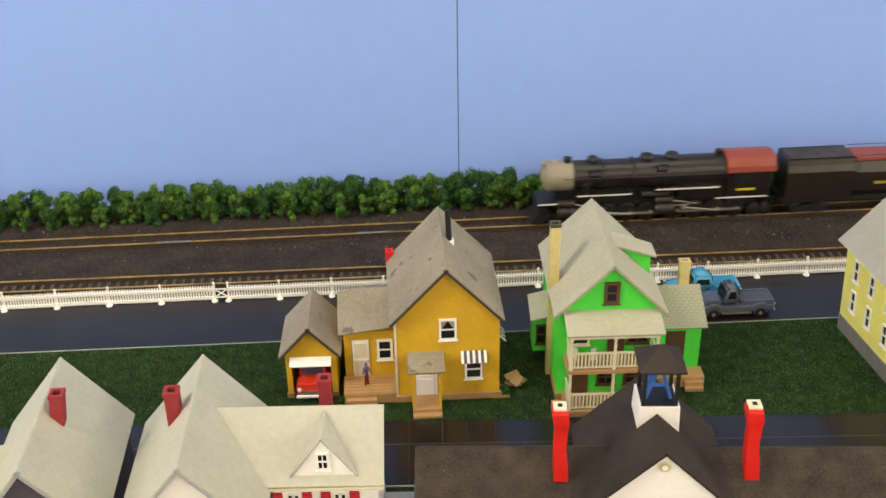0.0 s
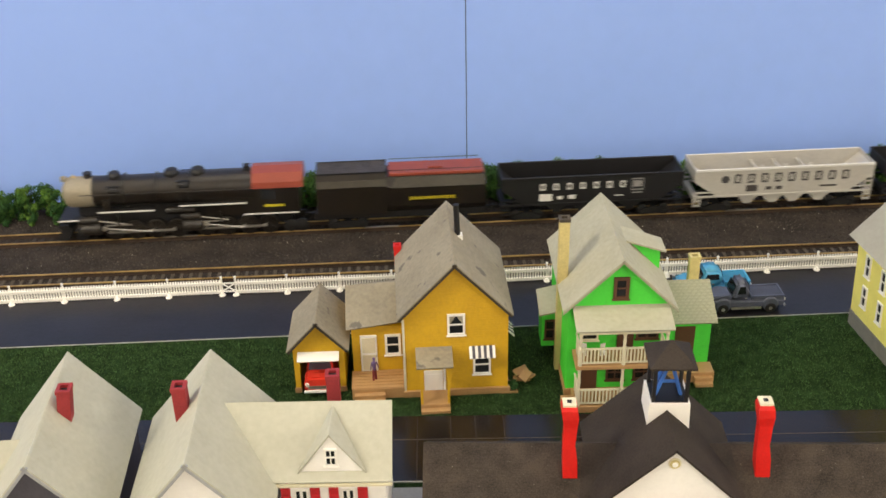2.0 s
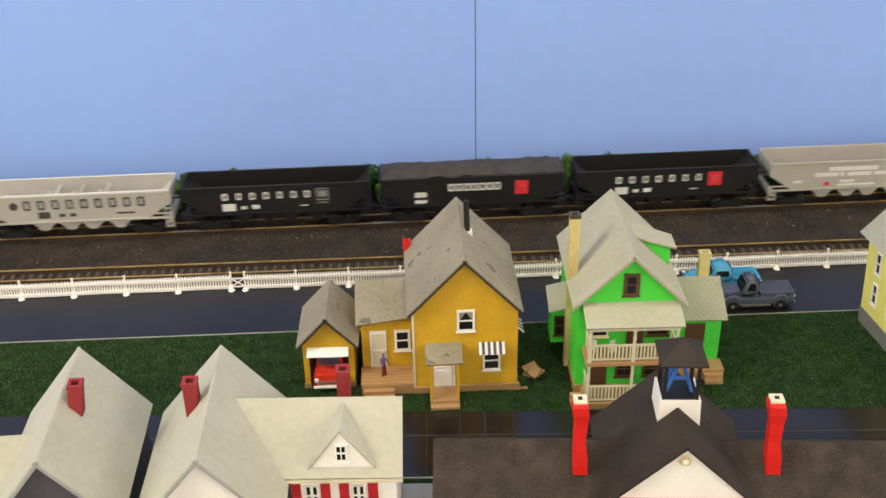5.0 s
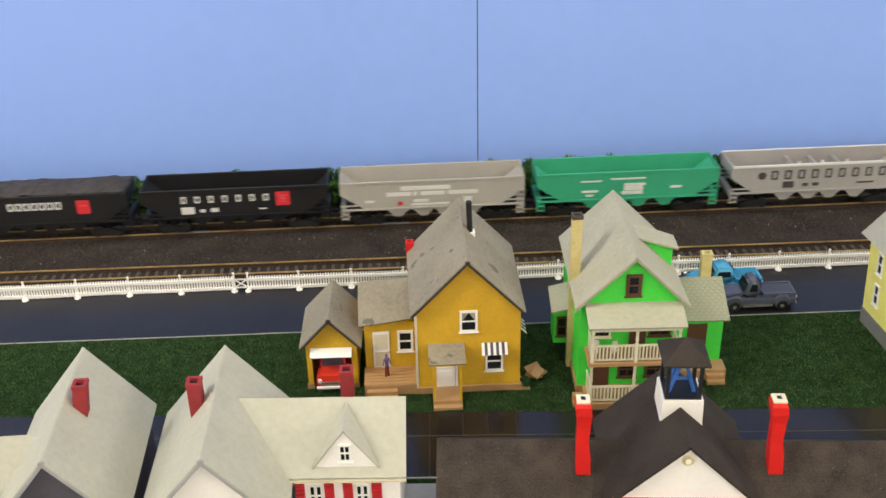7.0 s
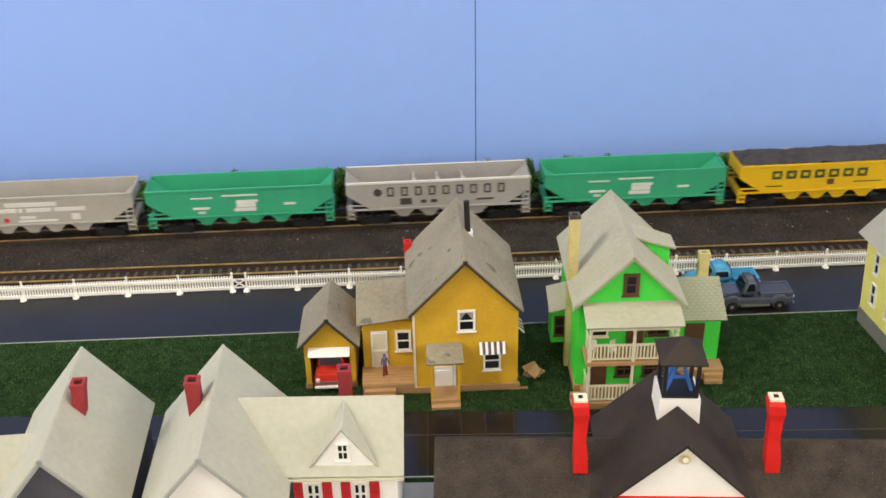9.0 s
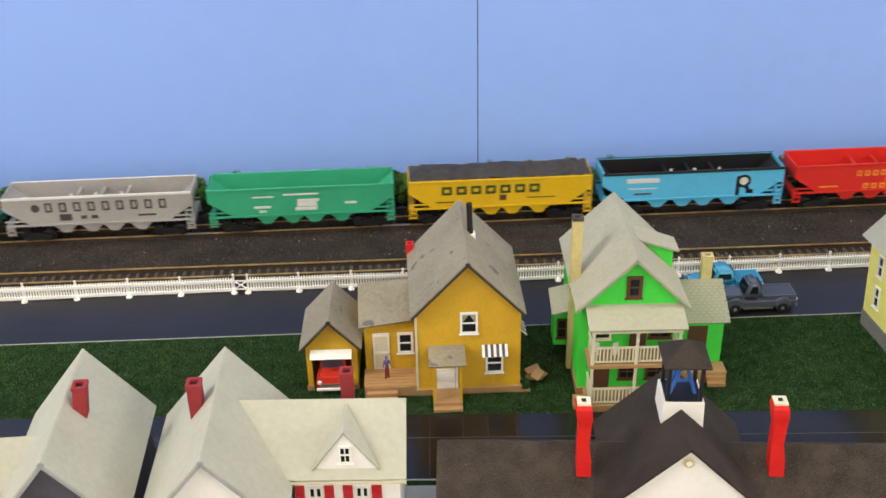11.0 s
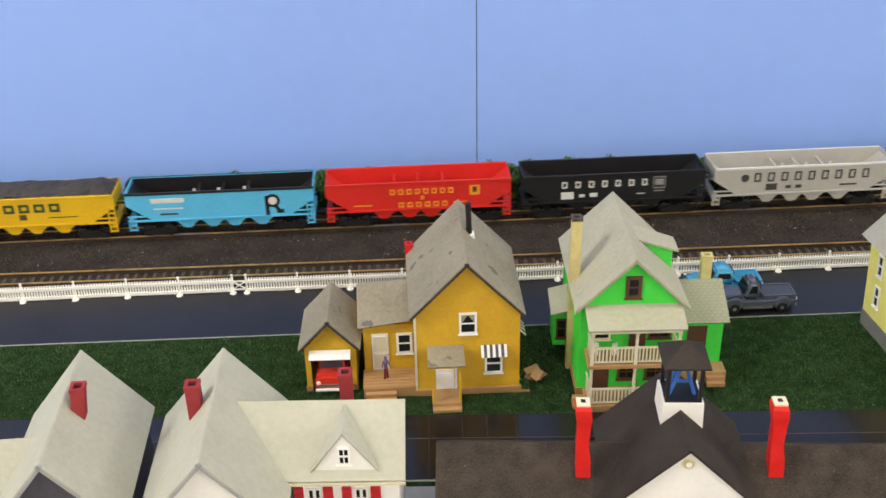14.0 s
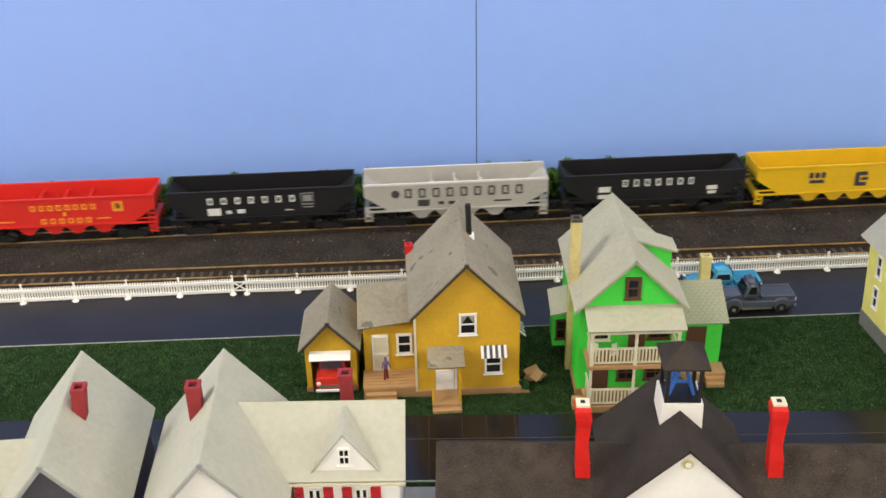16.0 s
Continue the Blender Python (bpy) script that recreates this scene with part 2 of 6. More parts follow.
def prism(bm, poly, axis, a, b):
    """A polygon, given in the two other axes, drawn out along axis from a to b."""
    n = len(poly)
    put = {"X": lambda p, q: (q, p[0], p[1]), "Y": lambda p, q: (p[0], q, p[1]), "Z": lambda p, q: (p[0], p[1], q)}[axis]
    solid(bm, [put(p, a) for p in poly] + [put(p, b) for p in poly],
          [tuple(range(n)), tuple(range(2 * n - 1, n - 1, -1))] + [(i, (i + 1) % n, n + (i + 1) % n, n + i) for i in range(n)])
    return bm


def slab(bm, quad, th):
    """A sheet of thickness th under the given corners."""
    q = [Vector(p) for p in quad]
    nrm = (q[1] - q[0]).cross(q[2] - q[0]).normalized()
    if nrm.z < 0:
        nrm = -nrm
    n = len(q)
    solid(bm, q + [p - nrm * th for p in q], [tuple(range(n)), tuple(range(2 * n - 1, n - 1, -1))] + [(i, (i + 1) % n, n + (i + 1) % n, n + i) for i in range(n)])
    return bm


def rod(bm, p0, p1, r0, r1=None, n=10):
    p0, p1 = Vector(p0), Vector(p1)
    r1 = r0 if r1 is None else r1
    d = (p1 - p0).normalized()
    u = d.orthogonal().normalized()
    v = d.cross(u)
    pts = [p + (u * math.cos(2 * math.pi * i / n) + v * math.sin(2 * math.pi * i / n)) * r for p, r in ((p0, r0), (p1, r1)) for i in range(n)]
    solid(bm, pts, [tuple(range(n)), tuple(range(2 * n - 1, n - 1, -1))] + [(i, (i + 1) % n, n + (i + 1) % n, n + i) for i in range(n)])
    return bm


def lathe(bm, profile, n=16, axis="Z", at=(0, 0, 0)):
    """A turned shape from (radius, height) pairs."""
    rings = []
    for r, h in profile:
        ring = []
        for i in range(n):
            a = 2 * math.pi * i / n
            c, s = r * math.cos(a), r * math.sin(a)
            p = {"Z": (c, s, h), "X": (h, c, s), "Y": (c, h, s)}[axis]
            ring.append(bm.verts.new(Vector(p) + Vector(at)))
        rings.append(ring)
    for a, b in zip(rings, rings[1:]):
        for i in range(n):
            bm.faces.new((a[i], a[(i + 1) % n], b[(i + 1) % n], b[i]))
    bm.faces.new(rings[0])
    bm.faces.new(rings[-1])
    return bm


def strip(name, near, far, z0, z1, material, x0=-3.0, x1=3.4, label="", category=""):
    """A long slab along the layout between two lines given as (y at x = 0, slope)."""
    bm = bmesh.new()
    prism(bm, [(x0, near[0] + near[1] * x0), (x1, near[0] + near[1] * x1), (x1, far[0] + far[1] * x1), (x0, far[0] + far[1] * x0)], "Z", z0, z1)
    ob = part(name, bm, material)
    return tagged(ob, label, category, kind="structure")


# ---- the room and the layout ----
def room():
    for name, b, m, lab in (("floor", (-4.2, 4.6, -2.2, 2.0, -1.02, -1.0), M_CARPET, "grey carpeted room floor"),
                            ("ceiling", (-4.2, 4.6, -2.2, 2.0, 1.6, 1.65), M_CEIL, "white painted room ceiling"),
                            ("wall_north", (-4.2, 4.6, 1.9, 2.0, -1.0, 1.6), M_ROOM, "plain pale room wall behind the backdrop"),
                            ("wall_south", (-4.2, 4.6, -2.2, -2.1, -1.0, 1.6), M_ROOM, "plain pale room wall"),
                            ("wall_west", (-4.2, -4.1, -2.1, 1.9, -1.0, 1.6), M_ROOM, "plain pale room wall"),
                            ("wall_east", (4.5, 4.6, -2.1, 1.9, -1.0, 1.6), M_ROOM, "plain pale room wall")):
        tagged(part(name, box(*b), m), lab, name.split("_")[0], kind="structure")
    tagged(part("layout_table", box(-3.0, 3.4, 0.30, 1.10, -1.0, -0.004), M_WOOD), "plain wooden table carrying the model railway", "table", kind="structure")
    tagged(part("ground", box(-3.0, 3.4, 0.30, 1.10, -0.003, 0.0), M_GRASS), "dark green flocked turf mat on the table", "grass", kind="structure")


SEAM_X, SKY_Y, SKY_S = 0.0335, 0.915, 0.045


def backdrop():
    for x0, x1 in ((-3.0, SEAM_X - 0.00045), (SEAM_X + 0.00045, 3.4)):
        bm = prism(bmesh.new(), [(x0, SKY_Y + SKY_S * x0), (x1, SKY_Y + SKY_S * x1), (x1, SKY_Y + SKY_S * x1 + 0.006), (x0, SKY_Y + SKY_S * x0 + 0.006)], "Z", 0.0, 1.0)
        tagged(part("backdrop", bm, M_SKY), "smooth sky-blue painted backdrop panel behind the tracks", "backdrop", kind="structure")
    y = SKY_Y + SKY_S * SEAM_X + 0.0005
    tagged(part("backdrop_seam", box(SEAM_X - 0.00042, SEAM_X + 0.00042, y, y + 0.004, 0.0, 1.0), M_SEAM), "dark vertical joint between two backdrop panels", "seam", kind="structure")


ROAD_NEAR, ROAD_FAR = (0.6735, 0.0325), (0.7440, 0.0383)
FENCE = (0.7388, 0.0383)
RAIL, RAIL_S = 0.8353, 0.0504
TRACK2, TRACK2_S = 0.7570, 0.0335


def roads():
    strip("road", ROAD_NEAR, ROAD_FAR, 0.0, 0.0006, M_ROAD, label="shiny black sheet road along the white fence", category="road")
    strip("road_edge_line", (ROAD_NEAR[0] - 0.0005, ROAD_NEAR[1]), (ROAD_NEAR[0] - 0.0001, ROAD_NEAR[1]), 0.0, 0.0007, M_LINE, label="thin pale edge of the road sheet beside the turf", category="road edge")
    strip("street", (0.5045, -0.0100), (0.5685, -0.0150), 0.0, 0.0006, M_STREET, x0=-1.5, x1=1.5, label="shiny black sheet street with pale scuffs", category="road")
    strip("street_centre_line", (0.5440, -0.0120), (0.5445, -0.0120), 0.0, 0.0007, M_TIE_GREY, x0=-0.5, x1=0.6, label="faint scratched grey line along the street", category="road line")
    strip("street_edge_line", (0.5036, -0.0100), (0.5044, -0.0100), 0.0, 0.0008, M_LINE, x0=-0.6, x1=0.6, label="thin pale edge of the street sheet beside the turf", category="road edge")
    for x in (-0.012, 0.010, 0.0262, 0.0450):
        tagged(part("street_seam", box(x, x + 0.0004, 0.5050, 0.5670, 0.0005, 0.0007), M_TIE), "faint seam across the street sheet", "road seam", kind="structure")
    strip("pavement", (0.4650, -0.0100), (0.4960, -0.0100), 0.0, 0.0030, M_SLATE, x0=-0.030, x1=0.00, label="pale grey slab between the foreground houses", category="pavement")
    strip("ballast_bed", ROAD_FAR, (0.9130, 0.045), 0.0, 0.0052, M_BALLAST, label="dark brown-black gravel bed under both tracks", category="ballast")


def scatter(name, count, x0, x1, near, far, z, size, material, label, category, seed):
    """Loose stones as one mesh: small irregular tetrahedra-like chips."""
    rng = np.random.default_rng(seed)
    x = rng.uniform(x0, x1, count)
    y = near[0] + near[1] * x + rng.uniform(0, 1, count) * (far[0] - near[0] + (far[1] - near[1]) * x)
    base = np.array([(1, 0, -0.4), (-0.5, 0.87, -0.4), (-0.5, -0.87, -0.4), (0.1, 0.1, 0.8)])
    s = rng.uniform(0.5, 1.0, (count, 1, 1)) * size * rng.uniform(0.7, 1.2, (count, 4, 3))
    a = rng.uniform(0, 6.28, count)
    c, sn = np.cos(a), np.sin(a)
    v = base[None] * s
    v = np.stack([v[..., 0] * c[:, None] - v[..., 1] * sn[:, None], v[..., 0] * sn[:, None] + v[..., 1] * c[:, None], v[..., 2]], -1)
    v += np.stack([x, y, np.full(count, z)], -1)[:, None]
    f = np.array([(0, 1, 3), (1, 2, 3), (2, 0, 3)])[None] + 4 * np.arange(count)[:, None, None]
    me = bpy.data.meshes.new(name)
    me.from_pydata(v.reshape(-1, 3).tolist(), [], f.reshape(-1, 3).tolist())
    me.materials.append(material)
    return tagged(new(name, me), label, category, kind="stuff")


def turf_fibres(count, seed, near, far, name="grass"):
    rng = np.random.default_rng(seed)
    x = rng.uniform(-0.42, 0.42, count)
    y = near[0] + near[1] * x + rng.uniform(0, 1, count) * (far[0] - near[0] + (far[1] - near[1]) * x)
    a = rng.uniform(0, 6.28, count)
    w, hgt = rng.uniform(0.00022, 0.0005, count), rng.uniform(0.0006, 0.0016, count)
    lean = rng.normal(0, 0.0007, (count, 2))
    p0 = np.stack([x - w * np.cos(a), y - w * np.sin(a), np.full(count, -0.0002)], -1)
    p1 = np.stack([x + w * np.cos(a), y + w * np.sin(a), np.full(count, -0.0002)], -1)
    p2 = np.stack([x + lean[:, 0], y + lean[:, 1], hgt], -1)
    me = bpy.data.meshes.new(name)
    me.from_pydata(np.stack([p0, p1, p2], 1).reshape(-1, 3).tolist(), [], np.arange(3 * count).reshape(-1, 3).tolist())
    me.materials.append(M_BLADE)
    return tagged(new(name, me), "short dark green turf fibres on the mat", "grass", kind="stuff")


def track(name, y0, slope, x0, x1, tie_mat, label):
    yaw = math.degrees(math.atan(slope))
    base = thing(name, pose(0, y0, 0, 0, 0, yaw), label, "railway track")
    for side in (-1, 1):
        yy = side * 0.00825
        bm = bmesh.new()
        block(bm, x0, x1, yy - 0.0005, yy + 0.0005, 0.0091, 0.0100)
        rl = part("rail", bm, M_RAIL, base, "rusty brown rail with worn bright head")
        bm = bmesh.new()
        block(bm, x0, x1, yy - 0.0009, yy + 0.0009, 0.0060, 0.0067)
        block(bm, x0, x1, yy - 0.00025, yy + 0.00025, 0.0067, 0.0091)
        part("rail_web", bm, M_RAILBASE, rl)
    return base


def ties(base, x0, x1, near0, near1, material):
    me = finish(box(-0.0013, 0.0013, -0.0150, 0.0150, 0.0036, 0.0062, bev=0.0002), "tie")
    me.materials.append(material)
    bm = bmesh.new()
    step, k = 0.0076, 0
    x = x0
    while x < x1:
        if near0 <= x <= near1:
            ob = new("tie", me)
            ob.parent = base
            ob.location, ob.rotation_euler[2] = (x, random.uniform(-0.0004, 0.0004), random.uniform(-0.0003, 0.0)), random.uniform(-0.02, 0.02)
        else:
            block(bm, x - 0.0013, x + 0.0013, -0.0150, 0.0150, 0.0036, 0.0062)
        x += step
    tagged(part("far_ties", bm, material, base), kind="stuff")


room()
backdrop()
roads()


# ---- house parts ----
def gable_body(w, y0, y1, z0, ze, zr, material, parent, name="wall", label=""):
    return part(name, prism(bmesh.new(), [(-w, z0), (w, z0), (w, ze), (0, zr), (-w, ze)], "Y", y0, y1), material, parent, label)


def gable_roof(w, y0, y1, ze, zr, material, parent, th=0.0013, name="roof", x=0.0, soffit=True, edge=None):
    """Two roof sheets meeting at a ridge along y, with dark rake boards at the front."""
    for s in (-1, 1):
        ob = part(name, slab(bmesh.new(), [(x, y0, zr), (x + s * w, y0, ze), (x + s * w, y1, ze), (x, y1, zr)], th), material, parent)
        if soffit:
            d = Vector((s * w, 0, ze - zr)).normalized()
            n = Vector((-d.z * s, 0, d.x * s))
            a, b = Vector((x, y0 - 0.0004, zr)) - n * th * 0.6, Vector((x + s * w, y0 - 0.0004, ze)) - n * th * 0.6
            bm = bmesh.new()
            solid(bm, [a, b, b - n * 0.0016, a - n * 0.0016] + [p + Vector((0, 0.0012, 0)) for p in (a, b, b - n * 0.0016, a - n * 0.0016)],
                  [(0, 1, 2, 3), (7, 6, 5, 4), (0, 4, 5, 1), (1, 5, 6, 2), (2, 6, 7, 3), (3, 7, 4, 0)])
            part("rake_board", bm, edge or M_EDGE, ob)


def window(parent, x0, x1, y, z0, z1, frame_mat, fw=0.0016, sash=True, mullion=False, axis="front", curtain=False):
    """A window on a wall that faces -y (or, turned, -x): recessed pane, four frame bars, sash bar."""
    def put(bm, a0, a1, d0, d1, b0, b1):
        if axis == "front":
            block(bm, a0, a1, y - d1, y - d0, b0, b1)
        else:
            block(bm, y - d1, y - d0, a0, a1, b0, b1)
        return bm
    fr = bmesh.new()
    put(fr, x0, x0 + fw, -0.0004, 0.0011, z0, z1)
    put(fr, x1 - fw, x1, -0.0004, 0.0011, z0, z1)
    put(fr, x0 + fw, x1 - fw, -0.0004, 0.0011, z0, z0 + fw)
    put(fr, x0 + fw, x1 - fw, -0.0004, 0.0011, z1 - fw, z1)
    win = part("window", fr, frame_mat, parent)
    part("pane", put(bmesh.new(), x0 + fw, x1 - fw, -0.0003, 0.0003, z0 + fw, z1 - fw), M_GLASS, win, "dark glass pane")
    mid = (z0 + z1) / 2
    if sash:
        part("sash_bar", put(bmesh.new(), x0 + fw, x1 - fw, 0.0003, 0.0008, mid - 0.0005, mid + 0.0005), frame_mat, win)
    if mullion:
        xm = (x0 + x1) / 2
        part("mullion", put(bmesh.new(), xm - 0.0003, xm + 0.0003, 0.0003, 0.0007, z0 + fw, z1 - fw), frame_mat, win)
    part("sill", put(bmesh.new(), x0 - 0.0008, x1 + 0.0008, -0.0004, 0.0015, z0 - 0.0007, z0), frame_mat, win)
    if curtain and axis == "front":
        for s in (-1, 1):
            xe = x0 + fw if s < 0 else x1 - fw
            xm = (x0 + x1) / 2
            bm = prism(bmesh.new(), [(xe, z1 - fw), (xm, z1 - fw), (xe, mid)], "Y", y - 0.0006, y - 0.0003)
            part("curtain", bm, M_CURTAIN, win, "gathered lace curtain")
    return win


def chimney(parent, x, y, z0, z1, sx, sy, material, cap=None, label="", lean=0.0):
    bm = bmesh.new()
    xb = x - lean
    solid(bm, [(xb - sx, y - sy, z0), (xb + sx, y - sy, z0), (xb + sx, y + sy, z0), (xb - sx, y + sy, z0), (x - sx, y - sy, z1), (x + sx, y - sy, z1), (x + sx, y + sy, z1), (x - sx, y + sy, z1)],
          [(0, 3, 2, 1), (4, 5, 6, 7), (0, 1, 5, 4), (1, 2, 6, 5), (2, 3, 7, 6), (3, 0, 4, 7)])
    bmesh.ops.bevel(bm, geom=bm.edges[:], offset=0.0003, segments=1, affect="EDGES")
    ob = part("chimney", bm, material, parent, label)
    rim = bmesh.new()
    t = sx * 0.42
    for b in ((x - sx - 0.0003, x + sx + 0.0003, y - sy - 0.0003, y - sy + t), (x - sx - 0.0003, x + sx + 0.0003, y + sy - t, y + sy + 0.0003),
              (x - sx - 0.0003, x - sx + t, y - sy + t, y + sy - t), (x + sx - t, x + sx + 0.0003, y - sy + t, y + sy - t)):
        block(rim, *b, z1, z1 + 0.0022)
    part("chimney_rim", rim, cap or material, ob)
    part("flue", box(x - sx + t, x + sx - t, y - sy + t, y + sy - t, z1, z1 + 0.0003), M_BLACK, ob, "black flue opening")
    return ob


def steps(parent, x0, x1, y_front, y_back, z_top, n, material, name="step"):
    dy = (y_back - y_front) / n
    for i in range(n):
        part(name, box(x0, x1, y_front + i * dy, y_back, z_top * i / n, z_top * (i + 1) / n, bev=0.0002), material, parent)


def striped_awning(parent, x0, x1, y, z_top, z_bot, out, n=9):
    aw = part("awning", slab(bmesh.new(), [(x0, y, z_top), (x1, y, z_top), (x1, y - out, z_bot), (x0, y - out, z_bot)], 0.0006), M_WHITE, parent, "white awning with dark stripes")
    w = (x1 - x0) / n
    d = Vector((0, -out, z_bot - z_top))
    for i in range(1, n, 2):
        a, b = x0 + i * w, x0 + (i + 1) * w
        off = 0.00025
        part("stripe", slab(bmesh.new(), [(a, y - off, z_top + off), (b, y - off, z_top + off), (b, y - out - off, z_bot + off), (a, y - out - off, z_bot + off)], 0.0003), M_SHED, aw)


# ---- ochre house with its garage ----
def ochre_house():
    h = thing("house", pose(0.0149, 0.5884, 0, 0, 0, 2.4), "ochre yellow clapboard house with grey gable roof and side wing", "house")
    w, y0, y1 = 0.0346, 0.0044, 0.0868
    part("foundation", box(-w - 0.0012, w + 0.0024, y0 - 0.0016, y1 + 0.001, 0, 0.0052, bev=0.0003), M_TAN, h, "tan plank foundation")
    part("foundation_slab", box(w - 0.004, w + 0.0080, y0 - 0.0020, y0 + 0.012, 0, 0.0014), M_TAN, h)
    gable_body(w, y0, y1, 0.0052, 0.0640, 0.1012, M_YELLOW, h)
    gable_roof(0.0386, 0, 0.0912, 0.0652, 0.1059, M_GREYROOF, h)
    for s in (-1, 1):
        part("corner_board", box(s * w - 0.0008, s * w + 0.0008, y0 - 0.0007, y0 + 0.001, 0.0052, 0.0628), M_CREAM if s < 0 else M_YELLOW, h)
    window(h, -0.0053, 0.0066, y0, 0.0490, 0.0657, M_WHITE, 0.0015, curtain=True)
    window(h, 0.0118, 0.0238, y0, 0.0165, 0.0325, M_WHITE, 0.0014)
    striped_awning(h, 0.0092, 0.0265, y0, 0.0392, 0.0330, 0.0060)
    # front door with canopy and steps
    dr = part("door", box(-0.0216, -0.0090, y0 - 0.0010, y0 + 0.0002, 0.0052, 0.0212), M_WHITE, h, "white panelled front door")
    part("door_frame", box(-0.0086, -0.0070, y0 - 0.0012, y0 + 0.0002, 0.0052, 0.0240), M_WHITE, dr)
    part("door_panel", box(-0.0195, -0.0110, y0 - 0.0013, y0 - 0.0010, 0.0130, 0.0185), M_WHITE, dr)
    can = part("canopy", slab(bmesh.new(), [(-0.0270, y0 - 0.0004, 0.0405), (-0.0025, y0 - 0.0004, 0.0405), (-0.0025, y0 - 0.0175, 0.0352), (-0.0270, y0 - 0.0175, 0.0352)], 0.0012), M_GREYROOF, h, "grey shingled porch canopy")
    for px in (-0.0238, -0.0058):
        part("post", box(px - 0.0008, px + 0.0008, y0 - 0.0165, y0 - 0.0150, 0.0052, 0.0345), M_YELLOW, can)
        part("bracket", box(px - 0.0006, px + 0.0006, y0 - 0.0150, y0, 0.0160, 0.0175), M_YELLOW, can)
    part("stoop", box(-0.0246, -0.0050, y0 - 0.0170, y0, 0, 0.0052, bev=0.0003), M_TAN, h, "tan planked stoop")
    part("step", box(-0.0246, -0.0050, y0 - 0.0212, y0 - 0.0170, 0, 0.0026, bev=0.0003), M_TAN, h)
    # side awning and pipe
    bm = slab(bmesh.new(), [(w, 0.030, 0.037), (w, 0.048, 0.037), (w + 0.0085, 0.048, 0.0285), (w + 0.0085, 0.030, 0.0285)], 0.0006)
    aw = part("awning", bm, M_WHITE, h, "striped side awning")
    for i in range(4):
        a = 0.032 + i * 0.0045
        part("stripe", slab(bmesh.new(), [(w, a, 0.0373), (w, a + 0.0022, 0.0373), (w + 0.0085, a + 0.0022, 0.0288), (w + 0.0085, a, 0.0288)], 0.0003), M_SHED, aw)
    bm = bmesh.new()
    rod(bm, (0.0052, 0.050, 0.098), (0.0044, 0.050, 0.1230), 0.0020, n=12)
    pipe = part("stovepipe", bm, M_BLACK, h, "black stovepipe through the roof", smooth=False)
    part("flashing", box(0.0020, 0.0085, 0.0470, 0.0530, 0.0965, 0.1005), M_WHITE, pipe)
    # side wing
    x0, x1 = -0.0700, -w
    yf, yb, ze, zr, ym = 0.0250, 0.0750, 0.0470, 0.0640, 0.0500
    part("wing_wall", prism(bmesh.new(), [(yf, 0.0052), (yb, 0.0052), (yb, ze - 0.002), (ym, zr - 0.002), (yf, ze - 0.002)], "X", x0, x1), M_YELLOW, h)
    for s, ya in ((0, yf - 0.0045), (1, yb + 0.0045)):
        za = ze - 0.0008
        part("wing_roof", slab(bmesh.new(), [(x0 - 0.0035, ym, zr), (x1 + 0.003, ym, zr + 0.0012), (x1 + 0.003, ya + (0.002 if s == 0 else 0.0), za + 0.0040), (x0 - 0.0035, ya, za)], 0.0013), M_GREYROOF, h)
    d2 = part("side_door", box(-0.0645, -0.0530, yf - 0.0010, yf, 0.0085, 0.0385, bev=0.0002), M_WHITE, h, "white panelled side door")
    for k in range(2):
        part("door_panel", box(-0.0632, -0.0543, yf - 0.0014, yf - 0.0010, 0.0105 + k * 0.0140, 0.0225 + k * 0.0140), M_CREAM, d2)
    part("door_knob", rod(bmesh.new(), (-0.0536, yf - 0.001, 0.022), (-0.0536, yf - 0.0022, 0.022), 0.0006), M_STEEL, d2)
    window(h, -0.0475, -0.0365, yf, 0.0215, 0.0385, M_WHITE, 0.0017)
    deck = part("porch_deck", box(x0 - 0.001, x1 - 0.0005, 0.0035, yf + 0.001, 0, 0.0085, bev=0.0003), M_TAN, h, "tan planked porch deck")
    for k in range(6):
        yy = 0.0040 + k * 0.0035
        part("deck_board", box(x0 - 0.0012, x1 - 0.0006, yy, yy + 0.0031, 0.0085, 0.0091), M_TAN, deck)
    steps(h, x0 + 0.0005, -0.0485, -0.0040, 0.0035, 0.0057, 2, M_TAN)
    chimney(h, -0.0362, 0.0880, 0.058, 0.0715, 0.0026, 0.0026, M_REDPAINT, label="small bright red chimney")
    return h


